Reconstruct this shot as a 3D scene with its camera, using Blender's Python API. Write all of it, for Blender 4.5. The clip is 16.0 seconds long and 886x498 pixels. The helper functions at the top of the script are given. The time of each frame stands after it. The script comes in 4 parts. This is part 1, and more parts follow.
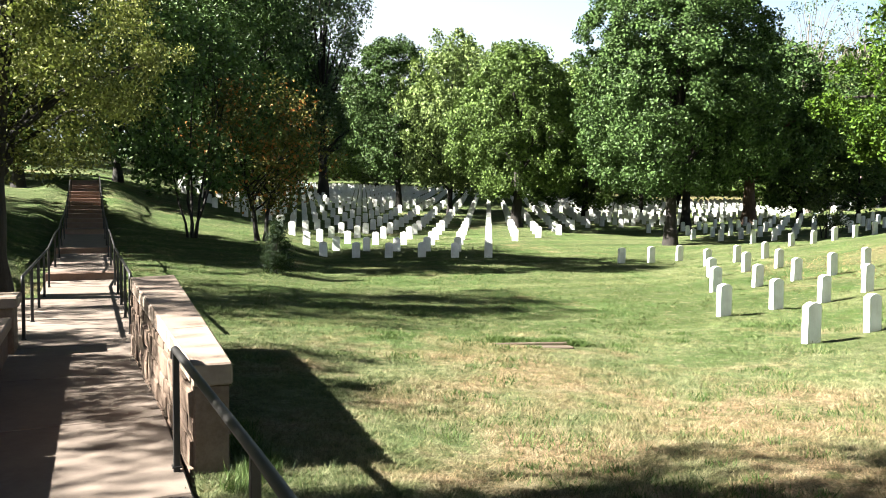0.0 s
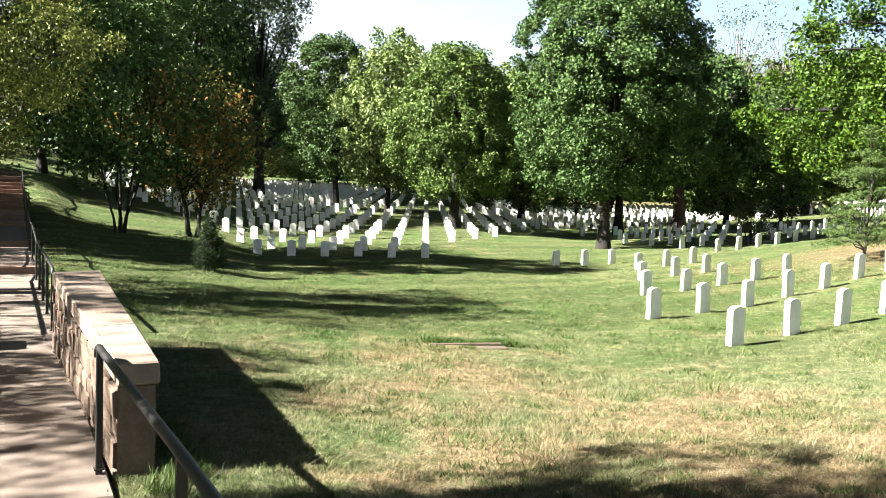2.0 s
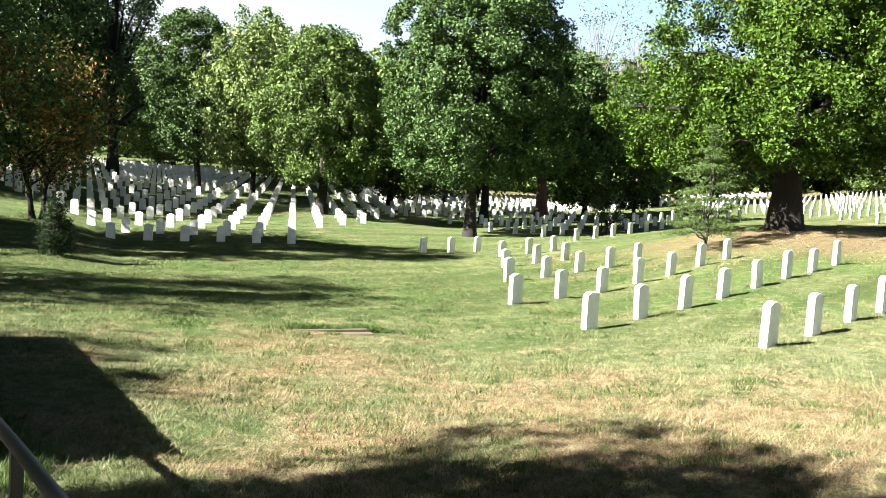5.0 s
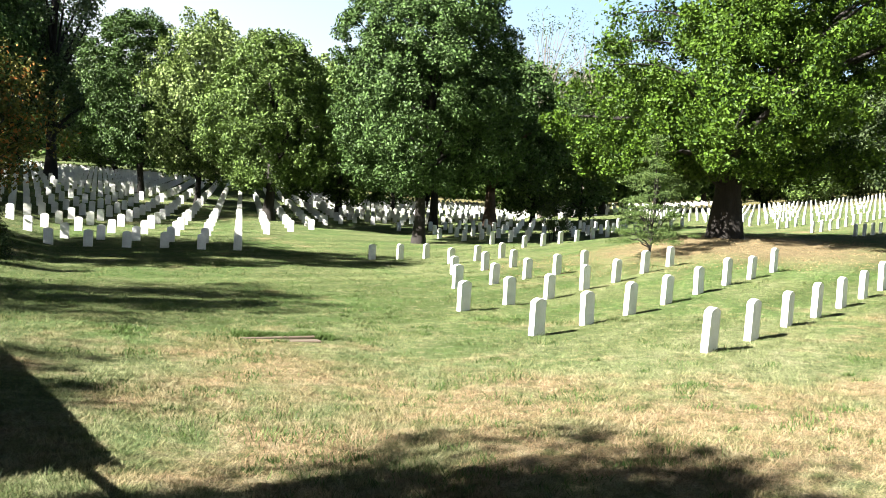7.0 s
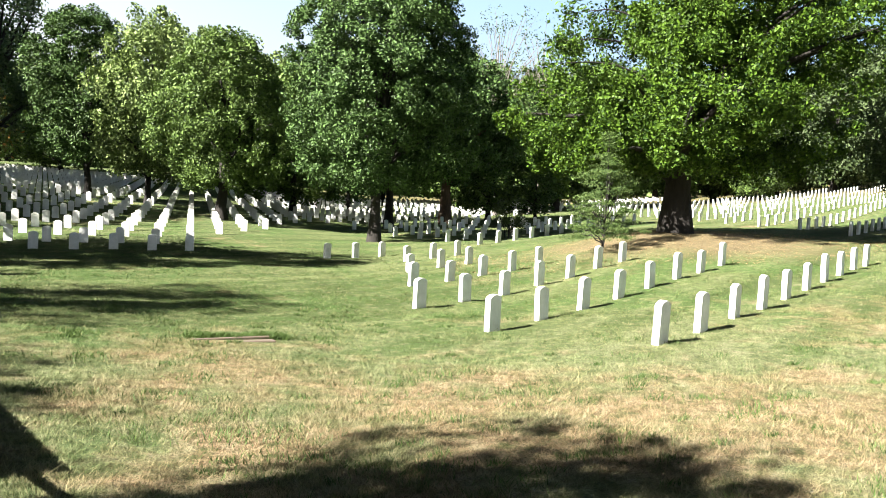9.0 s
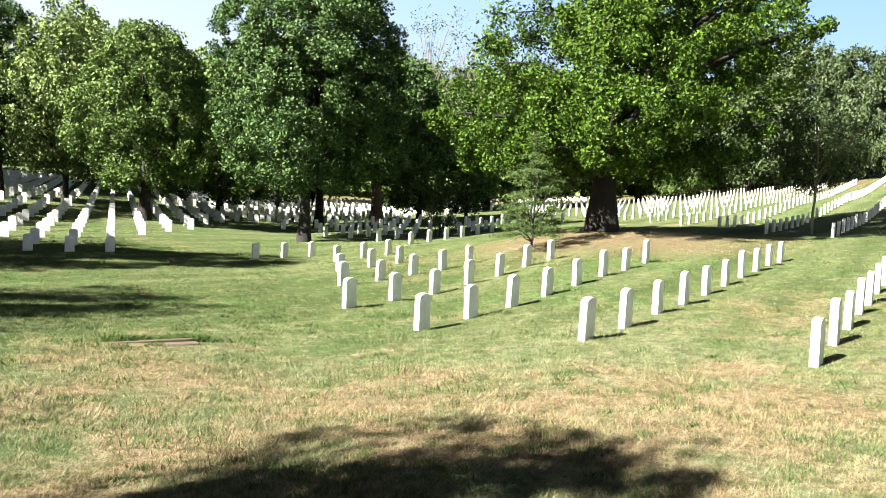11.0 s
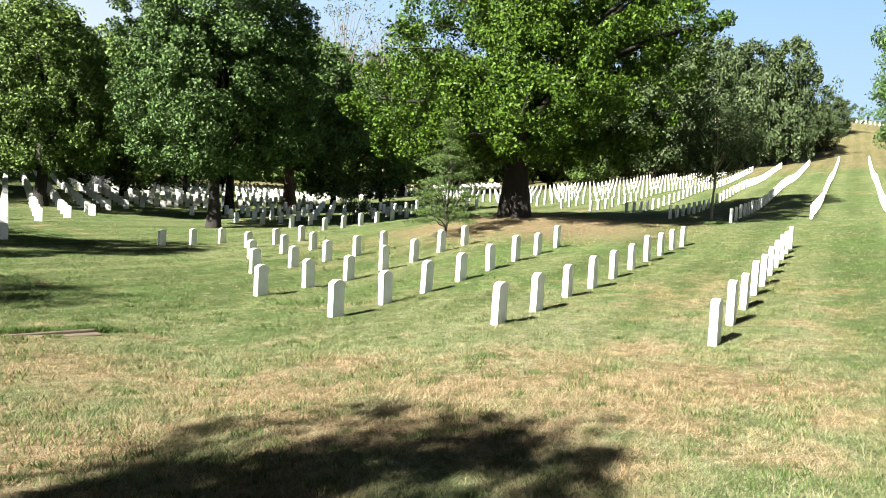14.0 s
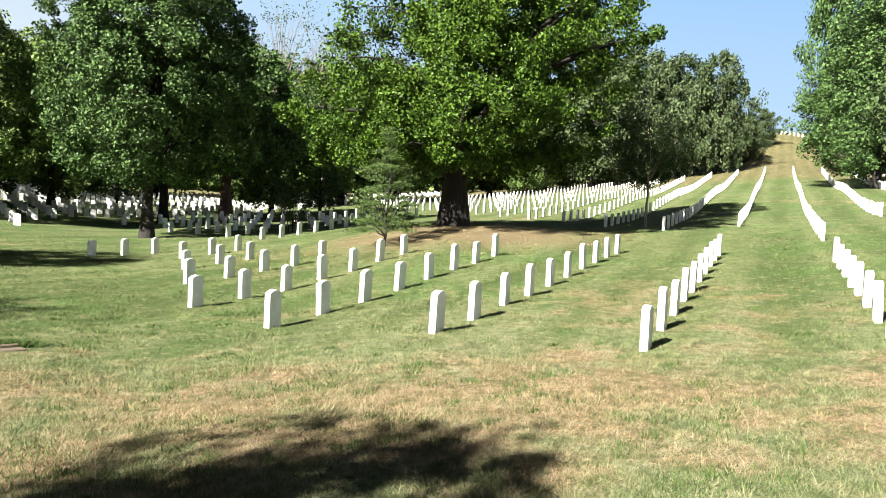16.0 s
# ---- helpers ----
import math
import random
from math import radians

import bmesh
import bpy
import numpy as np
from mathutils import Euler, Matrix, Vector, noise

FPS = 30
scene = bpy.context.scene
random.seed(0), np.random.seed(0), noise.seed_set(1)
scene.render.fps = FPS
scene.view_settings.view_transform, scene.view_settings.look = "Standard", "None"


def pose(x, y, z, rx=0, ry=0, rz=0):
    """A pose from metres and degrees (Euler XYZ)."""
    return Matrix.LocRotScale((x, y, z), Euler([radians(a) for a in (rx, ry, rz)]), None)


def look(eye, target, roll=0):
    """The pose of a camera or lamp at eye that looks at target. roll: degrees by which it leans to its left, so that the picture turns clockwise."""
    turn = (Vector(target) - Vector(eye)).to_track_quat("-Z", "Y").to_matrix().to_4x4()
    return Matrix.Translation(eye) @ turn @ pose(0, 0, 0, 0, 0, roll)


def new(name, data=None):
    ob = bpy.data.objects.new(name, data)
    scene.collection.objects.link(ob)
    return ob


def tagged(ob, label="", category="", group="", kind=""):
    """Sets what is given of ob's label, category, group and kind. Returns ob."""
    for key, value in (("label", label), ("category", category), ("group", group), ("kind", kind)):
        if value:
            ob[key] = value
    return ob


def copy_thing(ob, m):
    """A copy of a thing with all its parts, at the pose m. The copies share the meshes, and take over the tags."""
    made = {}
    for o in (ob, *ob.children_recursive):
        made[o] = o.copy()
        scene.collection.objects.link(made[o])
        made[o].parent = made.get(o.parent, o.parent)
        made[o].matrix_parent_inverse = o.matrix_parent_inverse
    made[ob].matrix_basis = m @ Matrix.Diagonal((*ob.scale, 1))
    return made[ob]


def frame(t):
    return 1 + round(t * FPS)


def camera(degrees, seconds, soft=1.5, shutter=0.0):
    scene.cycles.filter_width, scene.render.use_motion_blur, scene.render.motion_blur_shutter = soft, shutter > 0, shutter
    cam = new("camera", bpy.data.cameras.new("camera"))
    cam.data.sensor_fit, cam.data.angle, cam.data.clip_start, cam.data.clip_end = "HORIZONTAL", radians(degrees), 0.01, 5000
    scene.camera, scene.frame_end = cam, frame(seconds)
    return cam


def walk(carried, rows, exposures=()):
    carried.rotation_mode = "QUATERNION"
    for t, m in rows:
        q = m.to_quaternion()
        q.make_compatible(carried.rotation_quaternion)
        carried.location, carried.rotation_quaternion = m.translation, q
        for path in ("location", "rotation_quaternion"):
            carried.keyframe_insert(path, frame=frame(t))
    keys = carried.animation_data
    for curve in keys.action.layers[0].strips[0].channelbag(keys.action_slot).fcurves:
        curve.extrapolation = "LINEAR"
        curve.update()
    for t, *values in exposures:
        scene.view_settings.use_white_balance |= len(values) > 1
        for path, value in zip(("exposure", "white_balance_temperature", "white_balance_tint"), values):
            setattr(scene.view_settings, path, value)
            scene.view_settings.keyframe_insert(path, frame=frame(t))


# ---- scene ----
cam = camera(60.21, 16.0, soft=0.5)
PATH = [
    (0.0, look((-0.000, 0.000, 1.700), (0.005, 9.983, 1.113), 0.66)),
    (0.5, look((0.006, 0.004, 1.701), (0.225, 9.985, 1.119), 1.03)),
    (1.0, look((0.013, 0.007, 1.701), (0.468, 9.979, 1.116), 0.82)),
    (1.5, look((0.003, 0.016, 1.700), (0.674, 9.978, 1.154), 1.41)),
    (2.0, look((0.002, 0.013, 1.697), (0.831, 9.962, 1.130), 1.92)),
    (2.5, look((0.009, 0.008, 1.697), (1.047, 9.937, 1.107), 2.28)),
    (3.0, look((0.011, 0.002, 1.698), (1.307, 9.899, 1.084), 2.40)),
    (3.5, look((0.007, 0.008, 1.689), (1.593, 9.862, 1.063), 2.65)),
    (4.0, look((0.008, 0.010, 1.687), (1.835, 9.821, 1.048), 2.91)),
    (4.5, look((0.027, 0.004, 1.689), (2.171, 9.750, 1.043), 3.17)),
    (5.0, look((0.030, -0.009, 1.684), (2.553, 9.645, 1.023), 3.07)),
    (7.5, look((0.033, -0.023, 1.682), (3.291, 9.417, 1.169), 3.48)),
    (8, look((0.041, -0.023, 1.679), (3.438, 9.367, 1.152), 3.46)),
    (8.5, look((0.040, -0.044, 1.699), (3.575, 9.295, 1.164), 3.34)),
    (9, look((0.044, -0.052, 1.675), (3.740, 9.225, 1.147), 2.91)),
    (9.5, look((0.040, -0.051, 1.683), (3.884, 9.166, 1.161), 3.02)),
    (10, look((0.066, -0.057, 1.672), (4.143, 9.061, 1.178), 2.95)),
    (12.5, look((0.114, -0.010, 1.656), (5.128, 8.624, 1.078), 3.15)),
    (13, look((0.114, -0.016, 1.656), (5.290, 8.519, 1.050), 3.33)),
    (13.5, look((0.131, -0.014, 1.657), (5.462, 8.424, 1.041), 3.26)),
    (14, look((0.121, -0.051, 1.660), (5.590, 8.298, 1.041), 2.87)),
    (14.5, look((0.127, -0.070, 1.662), (5.765, 8.167, 1.057), 2.69)),
    (15, look((0.138, -0.090, 1.663), (5.924, 8.045, 1.076), 2.48)),
    (15.5, look((0.140, -0.109, 1.675), (6.081, 7.917, 1.141), 2.47)),
    (16, look((0.136, -0.115, 1.676), (6.235, 7.796, 1.206), 2.77)),
]
walk(cam, PATH, [(0.0, 3.1), (5.0, 3.02), (9.0, 2.9), (12.5, 2.74), (16.0, 2.55)])

# ---- light ----
SUN_AZ, SUN_EL = radians(256), radians(34.5)
world = bpy.data.worlds.new("sky")
scene.world = world
world.use_nodes = True
wn = world.node_tree
sky = wn.nodes.new("ShaderNodeTexSky")
sky.sky_type = "NISHITA"
sky.sun_disc = False
sky.sun_elevation, sky.sun_rotation = SUN_EL, SUN_AZ
sky.air_density, sky.dust_density, sky.ozone_density = 1.0, 1.0, 1.0
wn.links.new(sky.outputs[0], wn.nodes["Background"].inputs[0])
wn.nodes["Background"].inputs[1].default_value = 0.003
sun_data = bpy.data.lights.new("sun", "SUN")
sun_data.energy, sun_data.angle, sun_data.color = 5.0, radians(0.53), (1.0, 0.95, 0.86)
sun = new("sun", sun_data)
to_sun = Vector((math.sin(SUN_AZ) * math.cos(SUN_EL), math.cos(SUN_AZ) * math.cos(SUN_EL), math.sin(SUN_EL)))
sun.matrix_world = look(to_sun * 60, (0, 0, 0))


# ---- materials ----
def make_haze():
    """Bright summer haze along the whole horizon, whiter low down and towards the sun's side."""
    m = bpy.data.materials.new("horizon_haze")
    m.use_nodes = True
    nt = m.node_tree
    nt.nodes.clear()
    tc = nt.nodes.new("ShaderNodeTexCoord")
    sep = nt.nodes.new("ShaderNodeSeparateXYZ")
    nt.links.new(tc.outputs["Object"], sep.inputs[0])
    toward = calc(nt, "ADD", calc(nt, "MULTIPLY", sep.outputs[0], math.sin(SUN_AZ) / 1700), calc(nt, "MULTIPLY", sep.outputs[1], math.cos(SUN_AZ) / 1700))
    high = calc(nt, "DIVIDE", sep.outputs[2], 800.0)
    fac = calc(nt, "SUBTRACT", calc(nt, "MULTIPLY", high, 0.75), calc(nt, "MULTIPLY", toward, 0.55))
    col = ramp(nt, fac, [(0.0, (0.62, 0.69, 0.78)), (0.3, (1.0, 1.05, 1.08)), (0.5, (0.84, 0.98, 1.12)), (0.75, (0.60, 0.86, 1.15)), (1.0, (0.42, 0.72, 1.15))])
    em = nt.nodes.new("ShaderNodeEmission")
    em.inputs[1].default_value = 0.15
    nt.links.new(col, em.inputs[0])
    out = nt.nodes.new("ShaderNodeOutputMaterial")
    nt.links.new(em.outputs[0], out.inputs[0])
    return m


def mat(name, rough=0.8, metal=0.0):
    m = bpy.data.materials.new(name)
    m.use_nodes = True
    b = m.node_tree.nodes["Principled BSDF"]
    b.inputs["Roughness"].default_value = rough
    b.inputs["Metallic"].default_value = metal
    return m, m.node_tree, b


def coords(nt):
    return nt.nodes.new("ShaderNodeTexCoord").outputs["Object"]


def world_pos(nt):
    return nt.nodes.new("ShaderNodeNewGeometry").outputs["Position"]


def noise_tex(nt, vec, scale, detail=4.0, rough=0.55):
    n = nt.nodes.new("ShaderNodeTexNoise")
    n.inputs["Scale"].default_value = scale
    n.inputs["Detail"].default_value = detail
    n.inputs["Roughness"].default_value = rough
    nt.links.new(vec, n.inputs["Vector"])
    return n.outputs["Fac"]


def ramp(nt, fac, stops):
    r = nt.nodes.new("ShaderNodeValToRGB")
    els = r.color_ramp.elements
    while len(els) < len(stops):
        els.new(0.5)
    for e, (p, c) in zip(els, stops):
        e.position = p
        e.color = (*c, 1.0) if len(c) == 3 else c
    nt.links.new(fac, r.inputs[0])
    return r.outputs[0]


def grey(a):
    return (a, a, a)


def mixc(nt, fac, a, b, blend="MIX"):
    m = nt.nodes.new("ShaderNodeMix")
    m.data_type = "RGBA"
    m.blend_type = blend
    for sock, val in ((m.inputs[0], fac), (m.inputs[6], a), (m.inputs[7], b)):
        if isinstance(val, (int, float)):
            sock.default_value = val
        elif isinstance(val, tuple):
            sock.default_value = (*val, 1.0)
        else:
            nt.links.new(val, sock)
    return m.outputs[2]


def calc(nt, op, a, b=0.0):
    m = nt.nodes.new("ShaderNodeMath")
    m.operation = op
    for sock, val in ((m.inputs[0], a), (m.inputs[1], b)):
        if isinstance(val, (int, float)):
            sock.default_value = val
        else:
            nt.links.new(val, sock)
    return m.outputs[0]


def bump(nt, b, height, strength=0.4, distance=0.02):
    n = nt.nodes.new("ShaderNodeBump")
    n.inputs["Strength"].default_value = strength
    n.inputs["Distance"].default_value = distance
    nt.links.new(height, n.inputs["Height"])
    nt.links.new(n.outputs[0], b.inputs["Normal"])


OAK = (19.97, 25.0)


def lawn_colour(nt):
    """Mown lawn: green with dry straw patches, mowing streaks, and bare leaf litter under the big maple."""
    pos = world_pos(nt)
    big = noise_tex(nt, pos, 0.16, 3.0, 0.5)
    mid = noise_tex(nt, pos, 0.95, 5.0, 0.68)
    fine = noise_tex(nt, pos, 11.0, 5.0, 0.75)
    green = ramp(nt, mid, [(0.28, (0.056, 0.098, 0.026)), (0.48, (0.125, 0.178, 0.052)), (0.72, (0.200, 0.243, 0.090))])
    green = mixc(nt, ramp(nt, fine, [(0.35, grey(0.0)), (0.7, grey(0.75))]), green, (0.24, 0.265, 0.115))
    pale = ramp(nt, fine, [(0.3, (0.17, 0.19, 0.085)), (0.7, (0.43, 0.43, 0.25))])
    straw = ramp(nt, fine, [(0.3, (0.20, 0.13, 0.065)), (0.5, (0.36, 0.25, 0.14)), (0.7, (0.47, 0.37, 0.23))])
    sep0 = nt.nodes.new("ShaderNodeSeparateXYZ")
    nt.links.new(pos, sep0.inputs[0])
    turn = nt.nodes.new("ShaderNodeMapping")
    turn.inputs["Rotation"].default_value = (0, 0, radians(61 - 90))
    stretch = nt.nodes.new("ShaderNodeMapping")
    stretch.inputs["Scale"].default_value = (0.09, 1.0, 1.0)
    nt.links.new(pos, turn.inputs[0])
    nt.links.new(turn.outputs[0], stretch.inputs[0])
    mow = noise_tex(nt, stretch.outputs[0], 0.75, 3.0, 0.6)
    green = mixc(nt, ramp(nt, mow, [(0.40, grey(0.0)), (0.58, grey(0.65))]), green, (0.078, 0.132, 0.034))
    across = calc(nt, "ADD", calc(nt, "MULTIPLY", sep0.outputs[0], -math.cos(radians(61))), calc(nt, "MULTIPLY", sep0.outputs[1], math.sin(radians(61))))
    band = calc(nt, "COSINE", calc(nt, "MULTIPLY", calc(nt, "SUBTRACT", across, 1.1), 2 * math.pi / 3.05))
    band = calc(nt, "ADD", band, calc(nt, "MULTIPLY", calc(nt, "SUBTRACT", mow, 0.5), 3.0))
    band = calc(nt, "MULTIPLY", ramp(nt, band, [(0.0, grey(0.0)), (0.9, grey(0.6))]), ramp(nt, calc(nt, "DIVIDE", sep0.outputs[0], 20.0), [(0.2, grey(0.0)), (0.45, grey(1.0))]))
    green = mixc(nt, band, green, (0.275, 0.30, 0.135))
    lush = noise_tex(nt, pos, 0.33, 4.0, 0.6)
    green = mixc(nt, ramp(nt, lush, [(0.46, grey(0.0)), (0.60, grey(0.7))]), green, (0.092, 0.190, 0.040))
    # drier towards the open right-hand foreground
    sep = nt.nodes.new("ShaderNodeSeparateXYZ")
    nt.links.new(pos, sep.inputs[0])
    d1 = calc(nt, "POWER", calc(nt, "ADD", calc(nt, "POWER", calc(nt, "ABSOLUTE", calc(nt, "SUBTRACT", sep.outputs[0], 4.5)), 2.0),
              calc(nt, "MULTIPLY", calc(nt, "POWER", calc(nt, "ABSOLUTE", calc(nt, "SUBTRACT", sep.outputs[1], 5.2)), 2.0), 2.2)), 0.5)
    near = calc(nt, "MULTIPLY", calc(nt, "SUBTRACT", 1.0, calc(nt, "MINIMUM", calc(nt, "DIVIDE", d1, 15.0), 1.0)), 0.17)
    green = mixc(nt, ramp(nt, calc(nt, "ADD", near, calc(nt, "MULTIPLY", mid, 0.3)), [(0.16, grey(0.0)), (0.33, grey(0.85))]), green, pale)
    dry = calc(nt, "ADD", calc(nt, "ADD", calc(nt, "MULTIPLY", big, 0.5), calc(nt, "MULTIPLY", mid, 0.55)), near)
    dryness = ramp(nt, dry, [(0.585, grey(0.0)), (0.70, grey(0.9))])
    col = mixc(nt, dryness, green, straw)
    dx = calc(nt, "POWER", calc(nt, "ABSOLUTE", calc(nt, "SUBTRACT", sep.outputs[0], OAK[0] - 0.8)), 2.0)
    dy = calc(nt, "POWER", calc(nt, "ABSOLUTE", calc(nt, "SUBTRACT", sep.outputs[1], OAK[1] - 1.5)), 2.0)
    dist = calc(nt, "ADD", calc(nt, "POWER", calc(nt, "ADD", dx, dy), 0.5), calc(nt, "MULTIPLY", mid, 6.0))
    bare = ramp(nt, calc(nt, "DIVIDE", dist, 10.0), [(0.62, grey(0.85)), (0.92, grey(0.0))])
    litter = ramp(nt, noise_tex(nt, pos, 14.0, 4.0, 0.75), [(0.3, (0.09, 0.06, 0.03)), (0.5, (0.24, 0.17, 0.095)), (0.7, (0.38, 0.29, 0.17))])
    hx = calc(nt, "ADD", calc(nt, "MULTIPLY", sep.outputs[0], 0.0088), calc(nt, "ADD", calc(nt, "MULTIPLY", sep.outputs[1], 0.0048), calc(nt, "MULTIPLY", mid, 0.12)))
    hill = ramp(nt, hx, [(0.90, grey(0.0)), (1.0, grey(0.85))])
    dry_hill = ramp(nt, noise_tex(nt, pos, 0.55, 6.0, 0.75), [(0.35, (0.17, 0.135, 0.06)), (0.5, (0.22, 0.165, 0.08)), (0.68, (0.34, 0.26, 0.14))])
    col = mixc(nt, hill, col, dry_hill)
    litter = mixc(nt, ramp(nt, noise_tex(nt, pos, 2.6, 5.0, 0.7), [(0.42, grey(0.0)), (0.62, grey(0.8))]), litter, (0.34, 0.26, 0.14))
    lay = calc(nt, "COSINE", calc(nt, "MULTIPLY", calc(nt, "SUBTRACT", across, 1.1), 2 * math.pi / 1.525))
    lay = calc(nt, "ADD", calc(nt, "MULTIPLY", lay, 0.35), calc(nt, "MULTIPLY", calc(nt, "SUBTRACT", mow, 0.5), 2.6))
    away = calc(nt, "POWER", calc(nt, "ADD", calc(nt, "MULTIPLY", sep0.outputs[0], sep0.outputs[0]), calc(nt, "MULTIPLY", sep0.outputs[1], sep0.outputs[1])), 0.5)
    reach = ramp(nt, calc(nt, "DIVIDE", away, 30.0), [(0.24, grey(0.1)), (0.42, grey(0.8))])
    lay = calc(nt, "MULTIPLY", ramp(nt, calc(nt, "ADD", lay, 0.5), [(0.15, grey(0.0)), (0.8, grey(1.0))]), reach)
    col = mixc(nt, lay, col, mixc(nt, 1.0, col, (0.62, 0.72, 0.52), "MULTIPLY"))
    tuft = noise_tex(nt, pos, 4.6, 4.0, 0.7)
    col = mixc(nt, ramp(nt, tuft, [(0.36, grey(0.75)), (0.50, grey(0.0))]), col, (0.085, 0.115, 0.032))
    col = mixc(nt, ramp(nt, tuft, [(0.54, grey(0.0)), (0.68, grey(0.55))]), col, (0.42, 0.37, 0.22))
    sward = mixc(nt, bare, col, litter)
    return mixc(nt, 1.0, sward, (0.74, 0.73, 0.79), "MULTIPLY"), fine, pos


def make_lawn_ground():
    m, nt, b = mat("lawn_ground", 0.95)
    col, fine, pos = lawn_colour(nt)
    # dark flecks: thatch, with the shade between blades painted into the colour
    thatch_shade = noise_tex(nt, pos, 55.0, 3.0, 0.8)
    col = mixc(nt, ramp(nt, thatch_shade, [(0.38, grey(0.75)), (0.62, grey(0.0))]), col, (0.024, 0.027, 0.010))
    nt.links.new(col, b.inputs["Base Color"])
    b.inputs["Specular IOR Level"].default_value = 0.15
    bump(nt, b, noise_tex(nt, pos, 30.0, 4.0, 0.8), 0.9, 0.05)
    return m


def make_grass_blade():
    m, nt, b = mat("grass_blade", 0.7)
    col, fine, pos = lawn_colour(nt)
    rnd = nt.nodes.new("ShaderNodeNewGeometry").outputs["Random Per Island"]
    col = mixc(nt, ramp(nt, rnd, [(0.6, grey(0.0)), (1.0, grey(0.5))]), col, (0.26, 0.23, 0.12))
    col = mixc(nt, ramp(nt, rnd, [(0.0, grey(0.75)), (0.4, grey(0.0))]), col, (0.025, 0.055, 0.012))
    nt.links.new(col, b.inputs["Base Color"])
    b.inputs["Specular IOR Level"].default_value = 0.2
    tr = nt.nodes.new("ShaderNodeBsdfTranslucent")
    nt.links.new(col, tr.inputs[0])
    mx = nt.nodes.new("ShaderNodeMixShader")
    mx.inputs[0].default_value = 0.25
    nt.links.new(b.outputs[0], mx.inputs[1])
    nt.links.new(tr.outputs[0], mx.inputs[2])
    nt.links.new(mx.outputs[0], nt.nodes["Material Output"].inputs[0])
    return m


def make_leaf(name, dark, light, odd=None, share=0.0, thru=0.12):
    m, nt, b = mat(name, 0.5)
    rnd = nt.nodes.new("ShaderNodeNewGeometry").outputs["Random Per Island"]
    stops = [(0.15, dark), (0.7, light)]
    if odd:
        stops += [(max(0.71, 1.0 - share), light), (min(0.999, 1.01 - share), odd)]
    col = ramp(nt, rnd, stops)
    big = noise_tex(nt, coords(nt), 0.5, 2.0, 0.5)
    col = mixc(nt, ramp(nt, big, [(0.35, grey(0.0)), (0.7, grey(0.3))]), col, light)
    nt.links.new(col, b.inputs["Base Color"])
    b.inputs["Specular IOR Level"].default_value = 0.12
    tr = nt.nodes.new("ShaderNodeBsdfTranslucent")
    nt.links.new(mixc(nt, 0.35, col, (0.12, 0.20, 0.02), "MIX") if not odd else col, tr.inputs[0])
    mx = nt.nodes.new("ShaderNodeMixShader")
    mx.inputs[0].default_value = thru
    nt.links.new(b.outputs[0], mx.inputs[1])
    nt.links.new(tr.outputs[0], mx.inputs[2])
    nt.links.new(mx.outputs[0], nt.nodes["Material Output"].inputs[0])
    return m


def make_bark(name, a, c):
    m, nt, b = mat(name, 0.9)
    pos = coords(nt)
    mp = nt.nodes.new("ShaderNodeMapping")
    mp.inputs["Scale"].default_value = (9.0, 9.0, 1.6)
    nt.links.new(pos, mp.inputs[0])
    n = noise_tex(nt, mp.outputs[0], 1.6, 6.0, 0.7)
    nt.links.new(ramp(nt, n, [(0.3, a), (0.7, c)]), b.inputs["Base Color"])
    bump(nt, b, n, 0.9, 0.05)
    return m


def make_marble():
    m, nt, b = mat("headstone_marble", 0.6)
    pos = world_pos(nt)
    info = nt.nodes.new("ShaderNodeObjectInfo").outputs["Random"]
    stain = noise_tex(nt, pos, 3.0, 5.0, 0.65)
    col = ramp(nt, stain, [(0.3, (0.58, 0.57, 0.55)), (0.6, (0.76, 0.76, 0.75))])
    col = mixc(nt, calc(nt, "MULTIPLY", info, 0.22), col, (0.56, 0.56, 0.53))
    vein = noise_tex(nt, pos, 28.0, 4.0, 0.6)
    col = mixc(nt, ramp(nt, vein, [(0.5, grey(0.0)), (0.8, grey(0.35))]), col, (0.55, 0.55, 0.55))
    nt.links.new(col, b.inputs["Base Color"])
    bump(nt, b, vein, 0.15, 0.004)
    return m


def make_stone(name, stops, scale=5.0, rough=0.9, strength=0.6, dist=0.015):
    m, nt, b = mat(name, rough)
    pos = world_pos(nt)
    info = nt.nodes.new("ShaderNodeObjectInfo").outputs["Random"]
    n1 = noise_tex(nt, pos, scale, 6.0, 0.65)
    n2 = noise_tex(nt, pos, scale * 9, 4.0, 0.7)
    fac = calc(nt, "ADD", calc(nt, "MULTIPLY", n1, 0.55), calc(nt, "ADD", calc(nt, "MULTIPLY", n2, 0.3), calc(nt, "MULTIPLY", info, 0.15)))
    nt.links.new(ramp(nt, fac, stops), b.inputs["Base Color"])
    bump(nt, b, fac, strength, dist)
    return m


def make_iron():
    m, nt, b = mat("painted_iron", 0.5, 0.0)
    n = noise_tex(nt, world_pos(nt), 14.0, 5.0, 0.7)
    nt.links.new(ramp(nt, n, [(0.35, (0.006, 0.006, 0.007)), (0.68, (0.014, 0.012, 0.011)), (0.76, (0.05, 0.035, 0.025))]), b.inputs["Base Color"])
    bump(nt, b, n, 0.2, 0.003)
    return m


